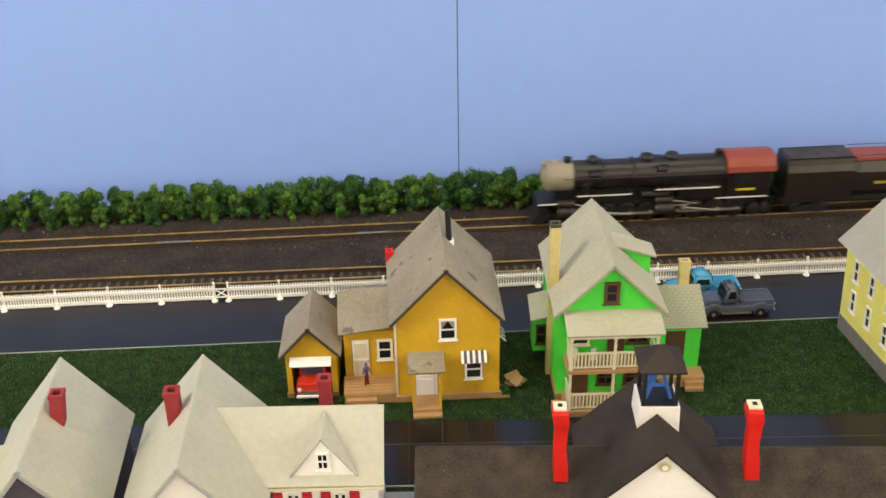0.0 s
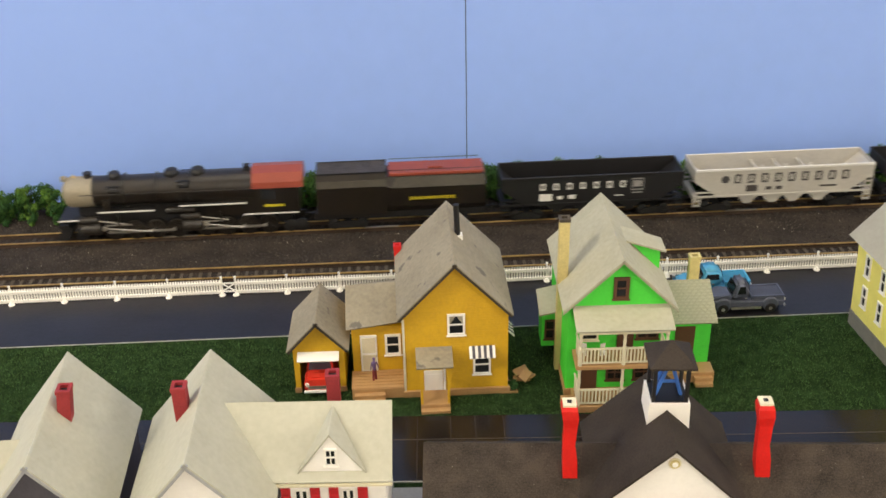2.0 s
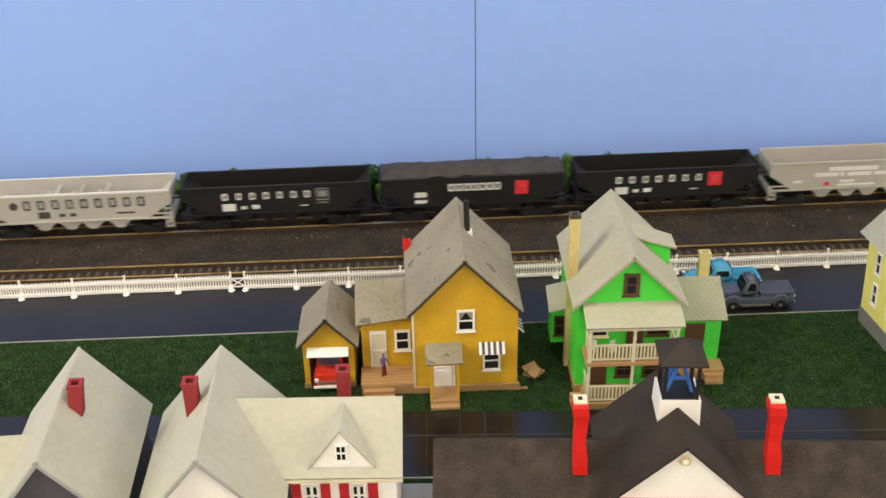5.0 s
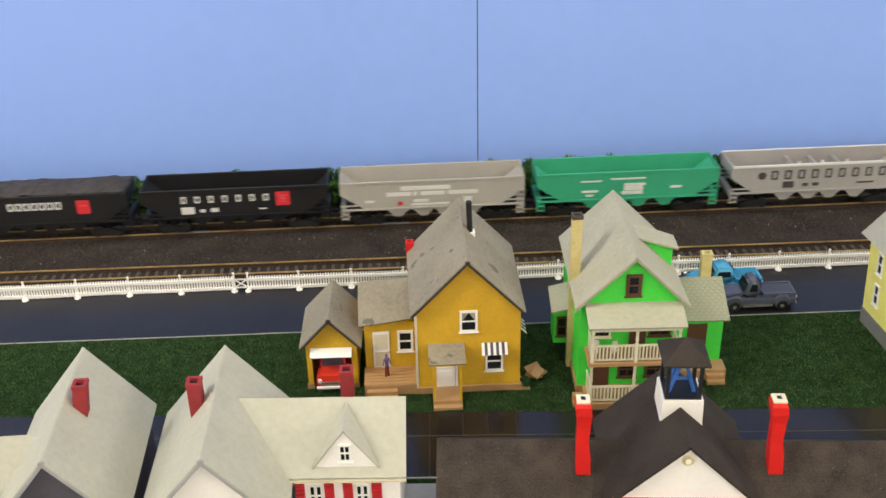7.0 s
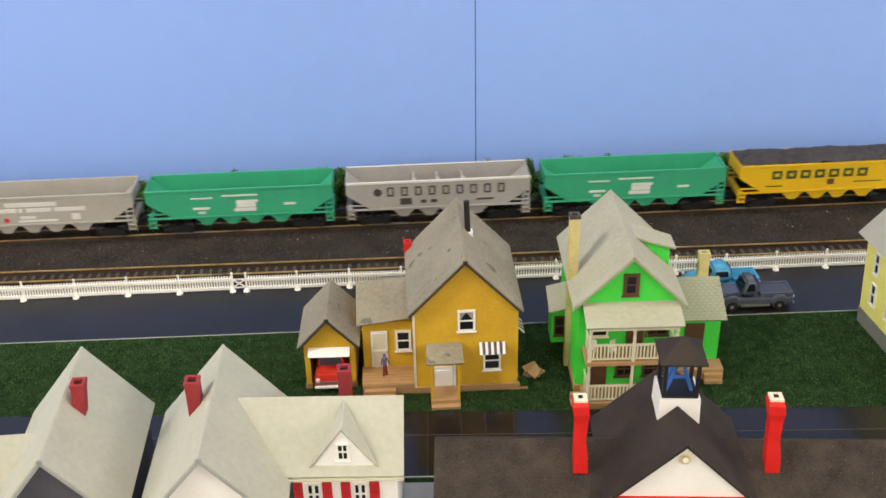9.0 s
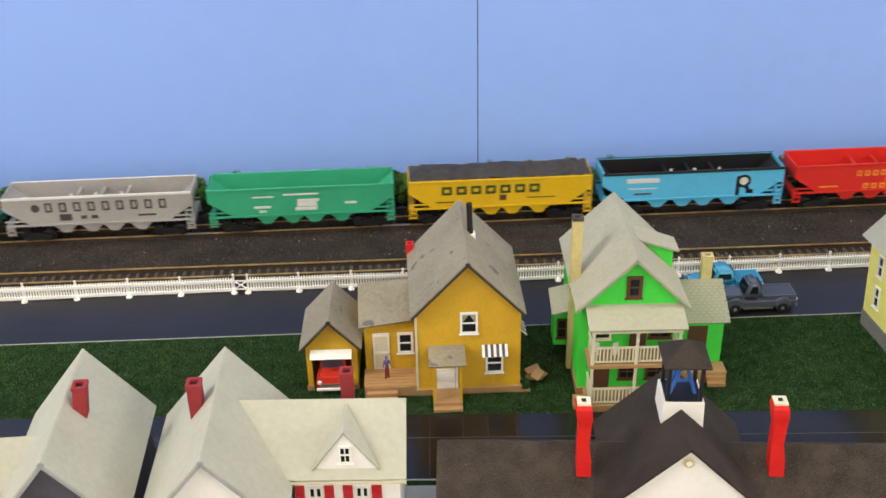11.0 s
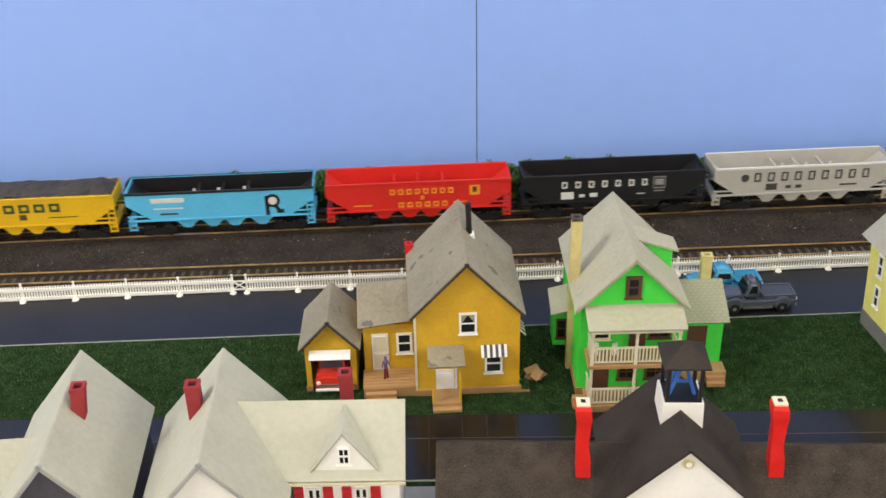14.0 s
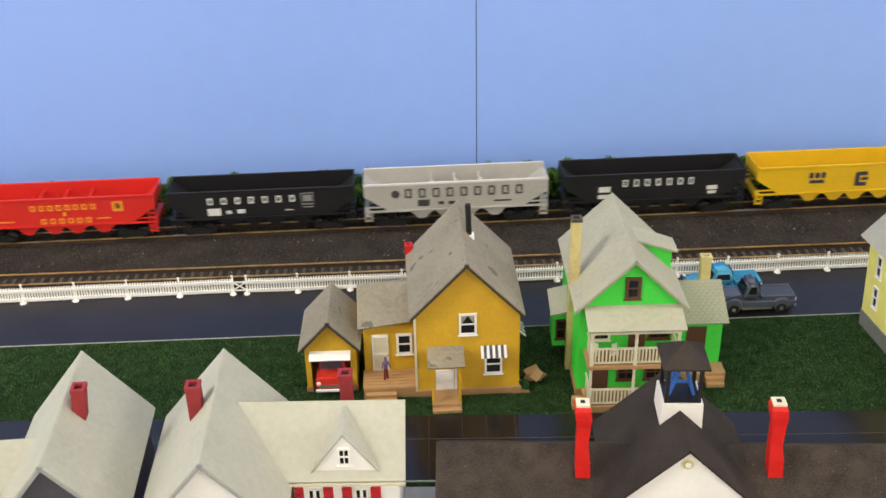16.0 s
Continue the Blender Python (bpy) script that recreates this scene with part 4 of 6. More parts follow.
# ---- school house ----
def school():
    h = thing("schoolhouse", pose(0.1252, 0.4268, 0, 0, 0, -2.5), "white schoolhouse with black roofs, open bell cupola and red chimneys", "schoolhouse")
    w, L, ze, zr = 0.0420, 0.0750, 0.0440, 0.0850
    part("foundation", box(-w + 0.0035, w - 0.0035, 0.004, L - 0.004, 0, 0.006), M_SLATE, h)
    gable_body(w - 0.0045, 0.0025, L - 0.004, 0.006, ze + 0.0010, zr - 0.0025, M_WALLW, h)
    gable_roof(w, 0.0, L, ze, zr, M_BLACKROOF, h, th=0.0014, soffit=False)
    part("front_band", box(-w + 0.0045, w - 0.0045, 0.0008, 0.0025, 0.0420, 0.0485), M_REDPAINT, h, "red band under the gable")
    bm = lathe(bmesh.new(), [(0.0034, -0.0004), (0.0034, 0.0005)], 20, "Y", (0.0000, 0.0022, 0.0745))
    em = part("gable_roundel", bm, M_CREAM, h, "round ornament in the gable")
    bm = lathe(bmesh.new(), [(0.0026, -0.0008), (0.0026, 0.0002)], 20, "Y", (0.0000, 0.0020, 0.0745))
    part("roundel_ring", bm, M_BRICKTAN, em)
    bm = lathe(bmesh.new(), [(0.0016, -0.0010), (0.0016, 0.0002)], 12, "Y", (0.0000, 0.0018, 0.0745))
    part("roundel_core", bm, M_WHITE, em)
    # wings
    for s, xe in ((-1, -0.1330), (1, 0.1700)):
        xs = s * 0.030
        ym, yf, yb = 0.0360, 0.0000, 0.0720
        zt, zb = 0.0600, 0.0330
        part("wing_wall", prism(bmesh.new(), [(yf + 0.004, 0), (yb - 0.004, 0), (yb - 0.004, zb), (ym, zt - 0.003), (yf + 0.004, zb)], "X", min(xs, xe * 0.985), max(xs, xe * 0.985)), M_WALLW, h)
        for ya in (yf, yb):
            xm = -0.0462 if s < 0 else 0.0390
            part("wing_roof", slab(bmesh.new(), [(xm - s * 0.002, ym, zt), (xe, ym, zt), (xe, ya, zb - 0.001), (xm + s * 0.003, ya, zb - 0.001)], 0.0014), M_TARROOF, h)
            part("saddle_roof", slab(bmesh.new(), [(xs * 0.6, ym, zt + 0.0003), (xm - s * 0.002, ym, zt + 0.0003), (xm + s * 0.003, ya, zb - 0.0007), (xs * 0.6, ya, zb - 0.0007)], 0.0017), M_BLACKROOF, h, "black felt saddle beside the gable")
    # crooked red chimneys
    for cx, cy, zb in ((-0.0521, 0.0235, 0.0490), (0.0527, 0.0252, 0.0490)):
        bm = bmesh.new()
        prof = [(0.0040, 0.0), (0.0039, 0.012), (0.0033, 0.022), (0.0035, 0.034), (0.0043, 0.040), (0.0044, 0.0455), (0.0036, 0.0480)]
        k = -0.0019 if cx < 0 else -0.0034
        lean = [0.0, k * 0.25, k * 0.45 - 0.0004, k * 0.75 + 0.0006, k * 0.9 + 0.0006, k * 0.95, k]
        rings = []
        for (r, z), o in zip(prof, lean):
            rings.append([bm.verts.new((cx + sx * r + o, cy + sy * r, zb + z)) for sx, sy in ((-1, -1), (1, -1), (1, 1), (-1, 1))])
        for a, b in zip(rings, rings[1:]):
            for i in range(4):
                bm.faces.new((a[i], a[(i + 1) % 4], b[(i + 1) % 4], b[i]))
        bm.faces.new(rings[0])
        bm.faces.new(rings[-1])
        ch = part("chimney", bm, M_REDPAINT, h, "tall bright red chimney, slightly crooked")
        zt = zb + 0.0480
        part("chimney_cap", box(cx + k - 0.0036, cx + k + 0.0036, cy - 0.0036, cy + 0.0036, zt, zt + 0.0012), M_CREAM, ch, "pale cap")
        part("flue", box(cx + k - 0.0012, cx + k + 0.0012, cy - 0.0012, cy + 0.0012, zt + 0.0012, zt + 0.0016), M_BLACK, ch)
    # cupola
    cx, cy, r = 0.0012, 0.0447, 0.0110
    part("cupola_base", prism(bmesh.new(), [(cx - r - 0.0008, 0.0680), (cx - r * 0.9, 0.0690), (cx, 0.0800), (cx + r * 0.9, 0.0690), (cx + r + 0.0008, 0.0680), (cx + r, 0.0890), (cx - r, 0.0890)], "Y", cy - r, cy + r), M_WHITE, h, "white cupola base notched over the ridge")
    part("cupola_floor", box(cx - r + 0.0012, cx + r - 0.0012, cy - r + 0.0012, cy + r - 0.0012, 0.0890, 0.0897), M_BLACK, h)
    for sx in (-1, 1):
        for sy in (-1, 1):
            px, py = cx + sx * (r - 0.0022), cy + sy * (r - 0.0022)
            part("cupola_post", box(px - 0.0010, px + 0.0010, py - 0.0010, py + 0.0010, 0.0897, 0.1135), M_BLACK, h, "black cupola post")
    zt, rr = 0.1130, 0.0126
    bm = solid_pyramid(bmesh.new(), cx, cy, rr, zt, 0.1232)
    part("cupola_roof", bm, M_BLACKROOF, h, "black pyramid cupola roof")
    bell = bmesh.new()
    for sx in (-1, 1):
        rod(bell, (cx + sx * 0.0068, cy - 0.003, 0.0897), (cx + sx * 0.0012, cy - 0.003, 0.1085), 0.0011, n=6)
        rod(bell, (cx + sx * 0.0068, cy + 0.003, 0.0897), (cx + sx * 0.0012, cy + 0.003, 0.1085), 0.0011, n=6)
    rod(bell, (cx - 0.0040, cy - 0.003, 0.0985), (cx + 0.0040, cy - 0.003, 0.0985), 0.0010, n=6)
    rod(bell, (cx, cy - 0.0045, 0.1088), (cx, cy + 0.0045, 0.1088), 0.0015, n=8)
    part("bell_frame", bell, M_BLUEPAINT, h, "blue A-shaped bell frame")
    return h


def solid_pyramid(bm, x, y, r, z0, z1):
    solid(bm, [(x - r, y - r, z0), (x + r, y - r, z0), (x + r, y + r, z0), (x - r, y + r, z0), (x, y, z1),
               (x - r, y - r, z0 - 0.0012), (x + r, y - r, z0 - 0.0012), (x + r, y + r, z0 - 0.0012), (x - r, y + r, z0 - 0.0012)],
          [(0, 1, 4), (1, 2, 4), (2, 3, 4), (3, 0, 4), (5, 8, 7, 6), (0, 5, 6, 1), (1, 6, 7, 2), (2, 7, 8, 3), (3, 8, 5, 0)])
    return bm


ochre_house()
ochre_garage()
figurine()
debris()
green_house()
pale_house()
cable()
porch_chair(0.1120, 0.5790, 0.0380, 20)
porch_chair(0.0985, 0.5800, 0.0380, -30)
ivory_house_with_wing()
ivory_house_plain()
school()

main_track = track("track", RAIL, RAIL_S, -3.0, 3.4, M_TIE, "rusty railway track with dark ties in gravel")
siding = track("track", TRACK2, TRACK2_S, -1.3, 1.3, M_TIE_GREY, "rusty railway track with grey ties behind the white fence")


# ---- vehicles ----
def wheel(parent, x, y, r, side):
    bm = lathe(bmesh.new(), [(r * 0.75, -0.0009), (r, -0.0006), (r, 0.0006), (r * 0.75, 0.0009)], 16, "Y", (x, y, r))
    t = part("tyre", bm, M_RUBBER, parent)
    bm = lathe(bmesh.new(), [(r * 0.34, -0.0011), (r * 0.38, -0.0003), (r * 0.38, 0.0003), (r * 0.34, 0.0011)], 14, "Y", (x, y, r))
    part("hubcap", bm, M_STEEL, t, "bright hubcap")


def pickup(name, m, paint, label, category, bed_mat, up=0.0, back=0.0):
    """A rounded pickup of the nineteen-fifties, front towards -x."""
    t = thing(name, m, label, category)
    hw = 0.0098
    def hull(poly, y0, y1, nm, bev=0.0008, material=paint, lab=""):
        bm = prism(bmesh.new(), poly, "Y", y0, y1)
        bmesh.ops.bevel(bm, geom=bm.edges[:], offset=bev, segments=3, affect="EDGES")
        return part(nm, bm, material, t, lab, smooth=bev > 0.002)
    hull([(-0.0285, 0.0050), (0.0285, 0.0050), (0.0285, 0.0105), (-0.0285, 0.0105)], -hw, hw, "body")
    hull([(-0.0280, 0.0090), (-0.0115, 0.0090), (-0.0115, 0.0146), (-0.0160, 0.0146), (-0.0265, 0.0134), (-0.0285, 0.0115)], -0.0072, 0.0072, "hood", 0.0012)
    hull([(-0.0125, 0.0100), (0.0015 + back, 0.0100), (0.0012 + back, 0.0165), (-0.0003 + back, 0.0228 + up), (-0.0060, 0.0234 + up), (-0.0092, 0.0215 + up), (-0.0120, 0.0150)], -0.0088, 0.0088, "cab", 0.0026)
    bed = hull([(0.0030 + back, 0.0085), (0.0285, 0.0085), (0.0285, 0.0132), (0.0030 + back, 0.0132)], -0.0088, 0.0088, "bed", 0.0005)
    part("bed_floor", box(0.0042 + back, 0.0274, -0.0072, 0.0072, 0.01325, 0.01335), bed_mat, bed, "open cargo bed floor")
    part("tailgate_rail", box(0.0272, 0.0284, -0.0080, 0.0080, 0.0132, 0.0141), paint, bed)
    for s in (-1, 1):
        part("bed_rail", box(0.0032 + back, 0.0284, s * 0.0082 - 0.0007, s * 0.0082 + 0.0007, 0.0132, 0.0141), paint, bed)
        for xx in (-0.0185, 0.0180):
            bm = lathe(bmesh.new(), [(0.0052, -0.0014), (0.0062, -0.0006), (0.0062, 0.0006), (0.0050, 0.0015)], 16, "Y", (xx, s * 0.0092, 0.0070))
            part("fender", bm, paint, t)
            wheel(t, xx, s * 0.0101, 0.0042, s)
        part("side_window", prism(bmesh.new(), [(-0.0084, 0.0164), (-0.0018 + back, 0.0164), (-0.0026 + back, 0.0202 + up), (-0.0066, 0.0202 + up)], "Y", s * 0.0088 - 0.0003, s * 0.0088 + 0.0003), M_GLASS, t, "dark side window")
        part("running_board", box(-0.0120, 0.0110, s * 0.0096 - 0.0008, s * 0.0096 + 0.0008, 0.0036, 0.0050), M_STEEL, t)
        part("headlight", lathe(bmesh.new(), [(0.0014, -0.0292), (0.0016, -0.0270)], 10, "X", (0, s * 0.0080, 0.0118)), M_STEEL, t)
        part("door_handle", box(-0.0022, -0.0006, s * 0.0090 - 0.0003, s * 0.0090 + 0.0003, 0.0124, 0.0129), M_STEEL, t)
    part("windscreen", slab(bmesh.new(), [(-0.0122, -0.0068, 0.0156), (-0.0122, 0.0068, 0.0156), (-0.0098, 0.0068, 0.0205 + up), (-0.0098, -0.0068, 0.0205 + up)], 0.0006), M_GLASS, t)
    part("rear_window", slab(bmesh.new(), [(0.0018 + back, -0.0055, 0.0168), (0.0018 + back, 0.0055, 0.0168), (0.0008 + back, 0.0055, 0.0208 + up), (0.0008 + back, -0.0055, 0.0208 + up)], 0.0004), M_GLASS, t)
    for xx in (-0.0296, 0.0290):
        part("bumper", box(xx - 0.0005, xx + 0.0005, -0.0100, 0.0100, 0.0048, 0.0068, bev=0.0003), M_STEEL, t, "chrome bumper")
    part("tail_light", box(0.0284, 0.0290, -0.0094, -0.0080, 0.0100, 0.0120), M_WHITE, t)
    return t


def garage_car():
    t = thing("car", pose(-0.0785, 0.6068, 0.0012, 0, 0, 1), "coral red car with white bumper parked in the garage", "car")
    bm = prism(bmesh.new(), [(-0.0105, 0.0030), (0.0105, 0.0030), (0.0112, 0.0105), (0.0092, 0.0145), (-0.0092, 0.0145), (-0.0112, 0.0105)], "Y", -0.0130, 0.024)
    bmesh.ops.bevel(bm, geom=bm.edges[:], offset=0.0012, segments=2, affect="EDGES")
    part("body", bm, M_CARORANGE, t)
    bm = prism(bmesh.new(), [(-0.0094, 0.0138), (0.0094, 0.0138), (0.0080, 0.0232), (-0.0080, 0.0232)], "Y", -0.0040, 0.014)
    bmesh.ops.bevel(bm, geom=bm.edges[:], offset=0.0010, segments=2, affect="EDGES")
    part("cabin", bm, M_CARORANGE, t)
    # opaque grey instead of glass: the screen's pale reflection as plain colour
    part("windscreen", prism(bmesh.new(), [(-0.0080, 0.0156), (0.0080, 0.0156), (0.0070, 0.0214), (-0.0070, 0.0214)], "Y", -0.0047, -0.0039), M_BEDGREY, t, "windscreen in flat grey, a painted pale reflection")
    part("bumper", box(-0.0112, 0.0112, -0.0148, -0.0132, 0.0030, 0.0050, bev=0.0004), M_WHITE, t, "white front bumper")
    part("grille", box(-0.0085, 0.0085, -0.0136, -0.0128, 0.0056, 0.0080), M_STEEL, t)
    for s in (-1, 1):
        part("headlight", lathe(bmesh.new(), [(0.0013, -0.0140), (0.0016, -0.0125)], 10, "Y", (s * 0.0088, 0, 0.0092)), M_WHITE, t)
        for yy in (-0.0065, 0.0165):
            bm = lathe(bmesh.new(), [(0.0034, -0.0008), (0.0040, 0), (0.0034, 0.0008)], 12, "X", (s * 0.0104, yy, 0.0040))
            part("tyre", bm, M_RUBBER, t)


# ---- fence ----
def picket_fence():
    yaw = math.degrees(math.atan(FENCE[1]))
    f = thing("picket_fence", pose(0, FENCE[0], 0.0006, 0, 0, yaw), "long white plastic picket fence on round feet along the road", "fence")
    pitch, x_first, k0 = 0.0412, -0.2939, -8
    wob = lambda x: 0.0005 * math.sin(x * 21) + 0.0003 * math.sin(x * 67 + 1)
    gate = (-0.1690, -0.1580)
    posts = [x_first + i * pitch for i in range(k0, 3)] + [-0.1171 + i * 0.0418 for i in range(0, 7)] + [0.1897 + i * 0.0413 for i in range(0, 11)] + list(gate)
    post_me = finish(lathe(bmesh.new(), [(0.0009, 0), (0.0009, 0.0136), (0.0006, 0.0140), (0.0012, 0.0150), (0.0009, 0.0160), (0.0003, 0.0164)], 8), "post")
    foot_me = finish(lathe(bmesh.new(), [(0.0027, 0), (0.0026, 0.0006), (0.0016, 0.0016), (0.0010, 0.0026)], 14), "foot")
    for me in (post_me, foot_me):
        me.materials.append(M_WHITE)
    for p in posts:
        if abs(p) > 0.62:
            continue
        ob = new("post", post_me)
        ob.parent = f
        ob.location = (p, wob(p), 0)
        ft = new("foot", foot_me)
        ft.parent = ob
        ft.location = (0.0, -0.0024, 0)
    for z0, z1 in ((0.0010, 0.0034), (0.0086, 0.0112)):
        for a0, a1 in ((-0.62, gate[0]), (gate[1], 0.62)):
            n = int((a1 - a0) / 0.010)
            bm = bmesh.new()
            prev = None
            for i in range(n + 1):
                x = a0 + (a1 - a0) * i / n
                y = wob(x)
                ring = [bm.verts.new(q) for q in ((x, y - 0.0012, z0), (x, y - 0.0004, z0), (x, y - 0.0004, z1), (x, y - 0.0012, z1))]
                if prev:
                    for j in range(4):
                        bm.faces.new((prev[j], prev[(j + 1) % 4], ring[(j + 1) % 4], ring[j]))
                else:
                    bm.faces.new(ring)
                prev = ring
            bm.faces.new(prev)
            part("fence_rail", bm, M_WHITE, f)
    g = part("gate", box(gate[0] + 0.001, gate[1] - 0.001, -0.0010, -0.0004, 0.0022, 0.0034), M_WHITE, f, "small white gate with crossed braces")
    part("gate_rail", box(gate[0] + 0.001, gate[1] - 0.001, -0.0010, -0.0004, 0.0096, 0.0108), M_WHITE, g)
    for za, zb in ((0.0034, 0.0096), (0.0096, 0.0034)):
        part("brace", rod(bmesh.new(), (gate[0] + 0.001, -0.0007, za), (gate[1] - 0.001, -0.0007, zb), 0.0006, n=6), M_WHITE, g)
    me = finish(prism(bmesh.new(), [(-0.0007, 0), (0.0007, 0), (0.0007, 0.0124), (0, 0.0132), (-0.0007, 0.0124)], "Y", -0.0004, 0.0002), "picket")
    me.materials.append(M_WHITE)
    rest = bmesh.new()
    x, count = -0.62, 0
    while x < 0.62:
        if not (gate[0] - 0.0005 < x < gate[1] + 0.0005):
            near = (-0.345 < x < -0.02) or (0.04 < x < 0.11) or (0.165 < x < 0.345)
            if near and count < 300:
                ob = new("picket", me)
                ob.parent = f
                ob.location = (x, wob(x), random.uniform(-0.0002, 0.0002))
                count += 1
            else:
                prism(rest, [(x - 0.0007, 0), (x + 0.0007, 0), (x + 0.0007, 0.0124), (x, 0.0132), (x - 0.0007, 0.0124)], "Y", wob(x) - 0.0004, wob(x) + 0.0002)
        x += 0.00215
    tagged(part("far_pickets", rest, M_WHITE, f), kind="stuff")


# ---- hedge of small trees before the backdrop ----
def hedge():
    rng = random.Random(11)
    protos = []
    for k in range(7):
        balls = []
        for _ in range(18):
            a, r = rng.uniform(0, 6.28), rng.uniform(0, 0.0125)
            z = rng.uniform(0.003, 0.029)
            lim = 0.0150 * (1 - max(0, (z - 0.014)) / 0.028)
            r = min(r, lim)
            balls.append((r * math.cos(a), r * 0.75 * math.sin(a), z, rng.uniform(0.0035, 0.0062)))
        protos.append(balls)
    made = []
    for k, balls in enumerate(protos):
        t = thing("tree", pose(0, 0, -0.5), "bushy green foliage tree in the hedge before the backdrop", "tree", "hedge of trees")
        bm = rod(bmesh.new(), (0, 0, 0), (0.0005, 0, 0.014), 0.0014, 0.0009, 7)
        for a in (0.4, 2.4, 4.6):
            rod(bm, (0, 0, 0.008), (0.007 * math.cos(a), 0.005 * math.sin(a), 0.019), 0.0007, 0.0003, 5)
        part("trunk", bm, M_BARK, t)
        part("crown", leaf_cluster(rng, balls[:10], 170, 0.00075, 0.001), M_LEAVES[k % 3], t)
        part("crown_clump", leaf_cluster(rng, balls[10:], 170, 0.00075, 0.001), M_LEAVES[(k + 1 + k // 3) % 3], t)
        made.append(t)
    x, i = -0.62, 0
    first = set()
    while x < 0.66:
        k = rng.randrange(len(made))
        y = (0.8840 if i % 3 else 0.8715) + 0.044 * x + rng.uniform(-0.003, 0.003)
        s = rng.uniform(0.88, 1.10) * (0.86 + 0.10 * max(0.0, min(1.0, (x + 0.36) / 0.30))) * (1.0 if i % 3 else 0.78)
        m = pose(x, y, 0.0050, 0, 0, rng.uniform(0, 360))
        if k not in first:
            first.add(k)
            ob = made[k]
            ob.matrix_basis = m
        else:
            ob = copy_thing(made[k], m)
        ob.scale = (s, s, s * rng.uniform(0.9, 1.12))
        x += rng.uniform(0.0062, 0.0098)
        i += 1
    for k, ob in enumerate(made):
        if k not in first:
            ob.matrix_basis = pose(0.67 + 0.02 * k, 0.912, 0.0036)


pickup("pickup_truck", pose(0.2390, 0.6960, 0.0006, 0, 0, 2), M_TRUCKGREY, "slate blue-grey vintage pickup truck parked on the road", "pickup truck", M_BEDGREY, up=0.0024)
pickup("pickup_truck", pose(0.2190, 0.7180, 0.0006, 0, 0, 3), M_TRUCKBLUE, "sky blue vintage pickup truck parked by the fence", "pickup truck", M_BEDBLUE, up=0.0010, back=0.0050)
garage_car()
picket_fence()
hedge()


# ---- train ----
CAR_HALF, CAR_W, SILL, TOP = 0.0790, 0.0165, 0.0180, 0.0440


def wheelset(parent, x, r=0.0052):
    bm = bmesh.new()
    rod(bm, (x, -0.009, r), (x, 0.009, r), 0.0008, n=6)
    for s in (-1, 1):
        lathe(bm, [(r * 0.35, s * 0.0090 - 0.0012), (r, s * 0.0085 - 0.0008), (r, s * 0.0085 + 0.0012), (r * 0.35, s * 0.0090 + 0.0012)], 14, "Y", (x, 0, r))
    return part("wheelset", bm, M_BLACK, parent)


def bogie(parent, x, span=0.0190, name="bogie", y=0.0125):
    b = part(name, box(x - 0.003, x + 0.003, -y, y, 0.0070, 0.0095), M_BLACK, parent)
    for s in (-1, 1):
        yy = s * y
        bm = prism(bmesh.new(), [(x - span / 2 - 0.003, 0.0045), (x - span / 2 + 0.003, 0.0030), (x + span / 2 - 0.003, 0.0030), (x + span / 2 + 0.003, 0.0045),
                                 (x + span / 2 + 0.003, 0.0066), (x + 0.0045, 0.0092), (x - 0.0045, 0.0092), (x - span / 2 - 0.003, 0.0066)], "Y", yy - 0.0009, yy + 0.0009)
        fr = part("side_frame", bm, M_BLACK, b)
        for k in (-1, 1):
            part("journal_box", box(x + k * span / 2 - 0.0016, x + k * span / 2 + 0.0016, yy - 0.0014, yy + 0.0014, 0.0036, 0.0068), M_BLACK, fr)
    for k in (-1, 1):
        wheelset(b, x + k * span / 2)
    return b


def bars(parent, items, material, name="lettering", y=None):
    """Plain raised bars (x, z, width, height) on the side that faces the road."""
    y = -CAR_W if y is None else y
    for x, z, w, hgt in items:
        part(name, box(x - w / 2, x + w / 2, y - 0.00030, y, z - hgt / 2, z + hgt / 2), material, parent)


def hollow(parent, items, material, name="lettering", y=None):
    """Plain hollow blocks (x, z, width, height) painted on the side that faces the road."""
    y = -CAR_W if y is None else y
    for x, z, w, hgt in items:
        stroke = 0.25 * w
        bm = bmesh.new()
        a, b, c, d = x - w / 2, x + w / 2, z - hgt / 2, z + hgt / 2
        for q in ((a, a + stroke, c, d), (b - stroke, b, c, d), (a + stroke, b - stroke, d - stroke, d), (a + stroke, b - stroke, c, c + stroke)):
            block(bm, q[0], q[1], y - 0.00030, y, q[2], q[3])
        part(name, bm, material, parent)


def word(x0, x1, z, hgt, n, fill=0.66):
    step = (x1 - x0) / n
    return [(x0 + (i + 0.5) * step, z, step * fill, hgt) for i in range(n)]


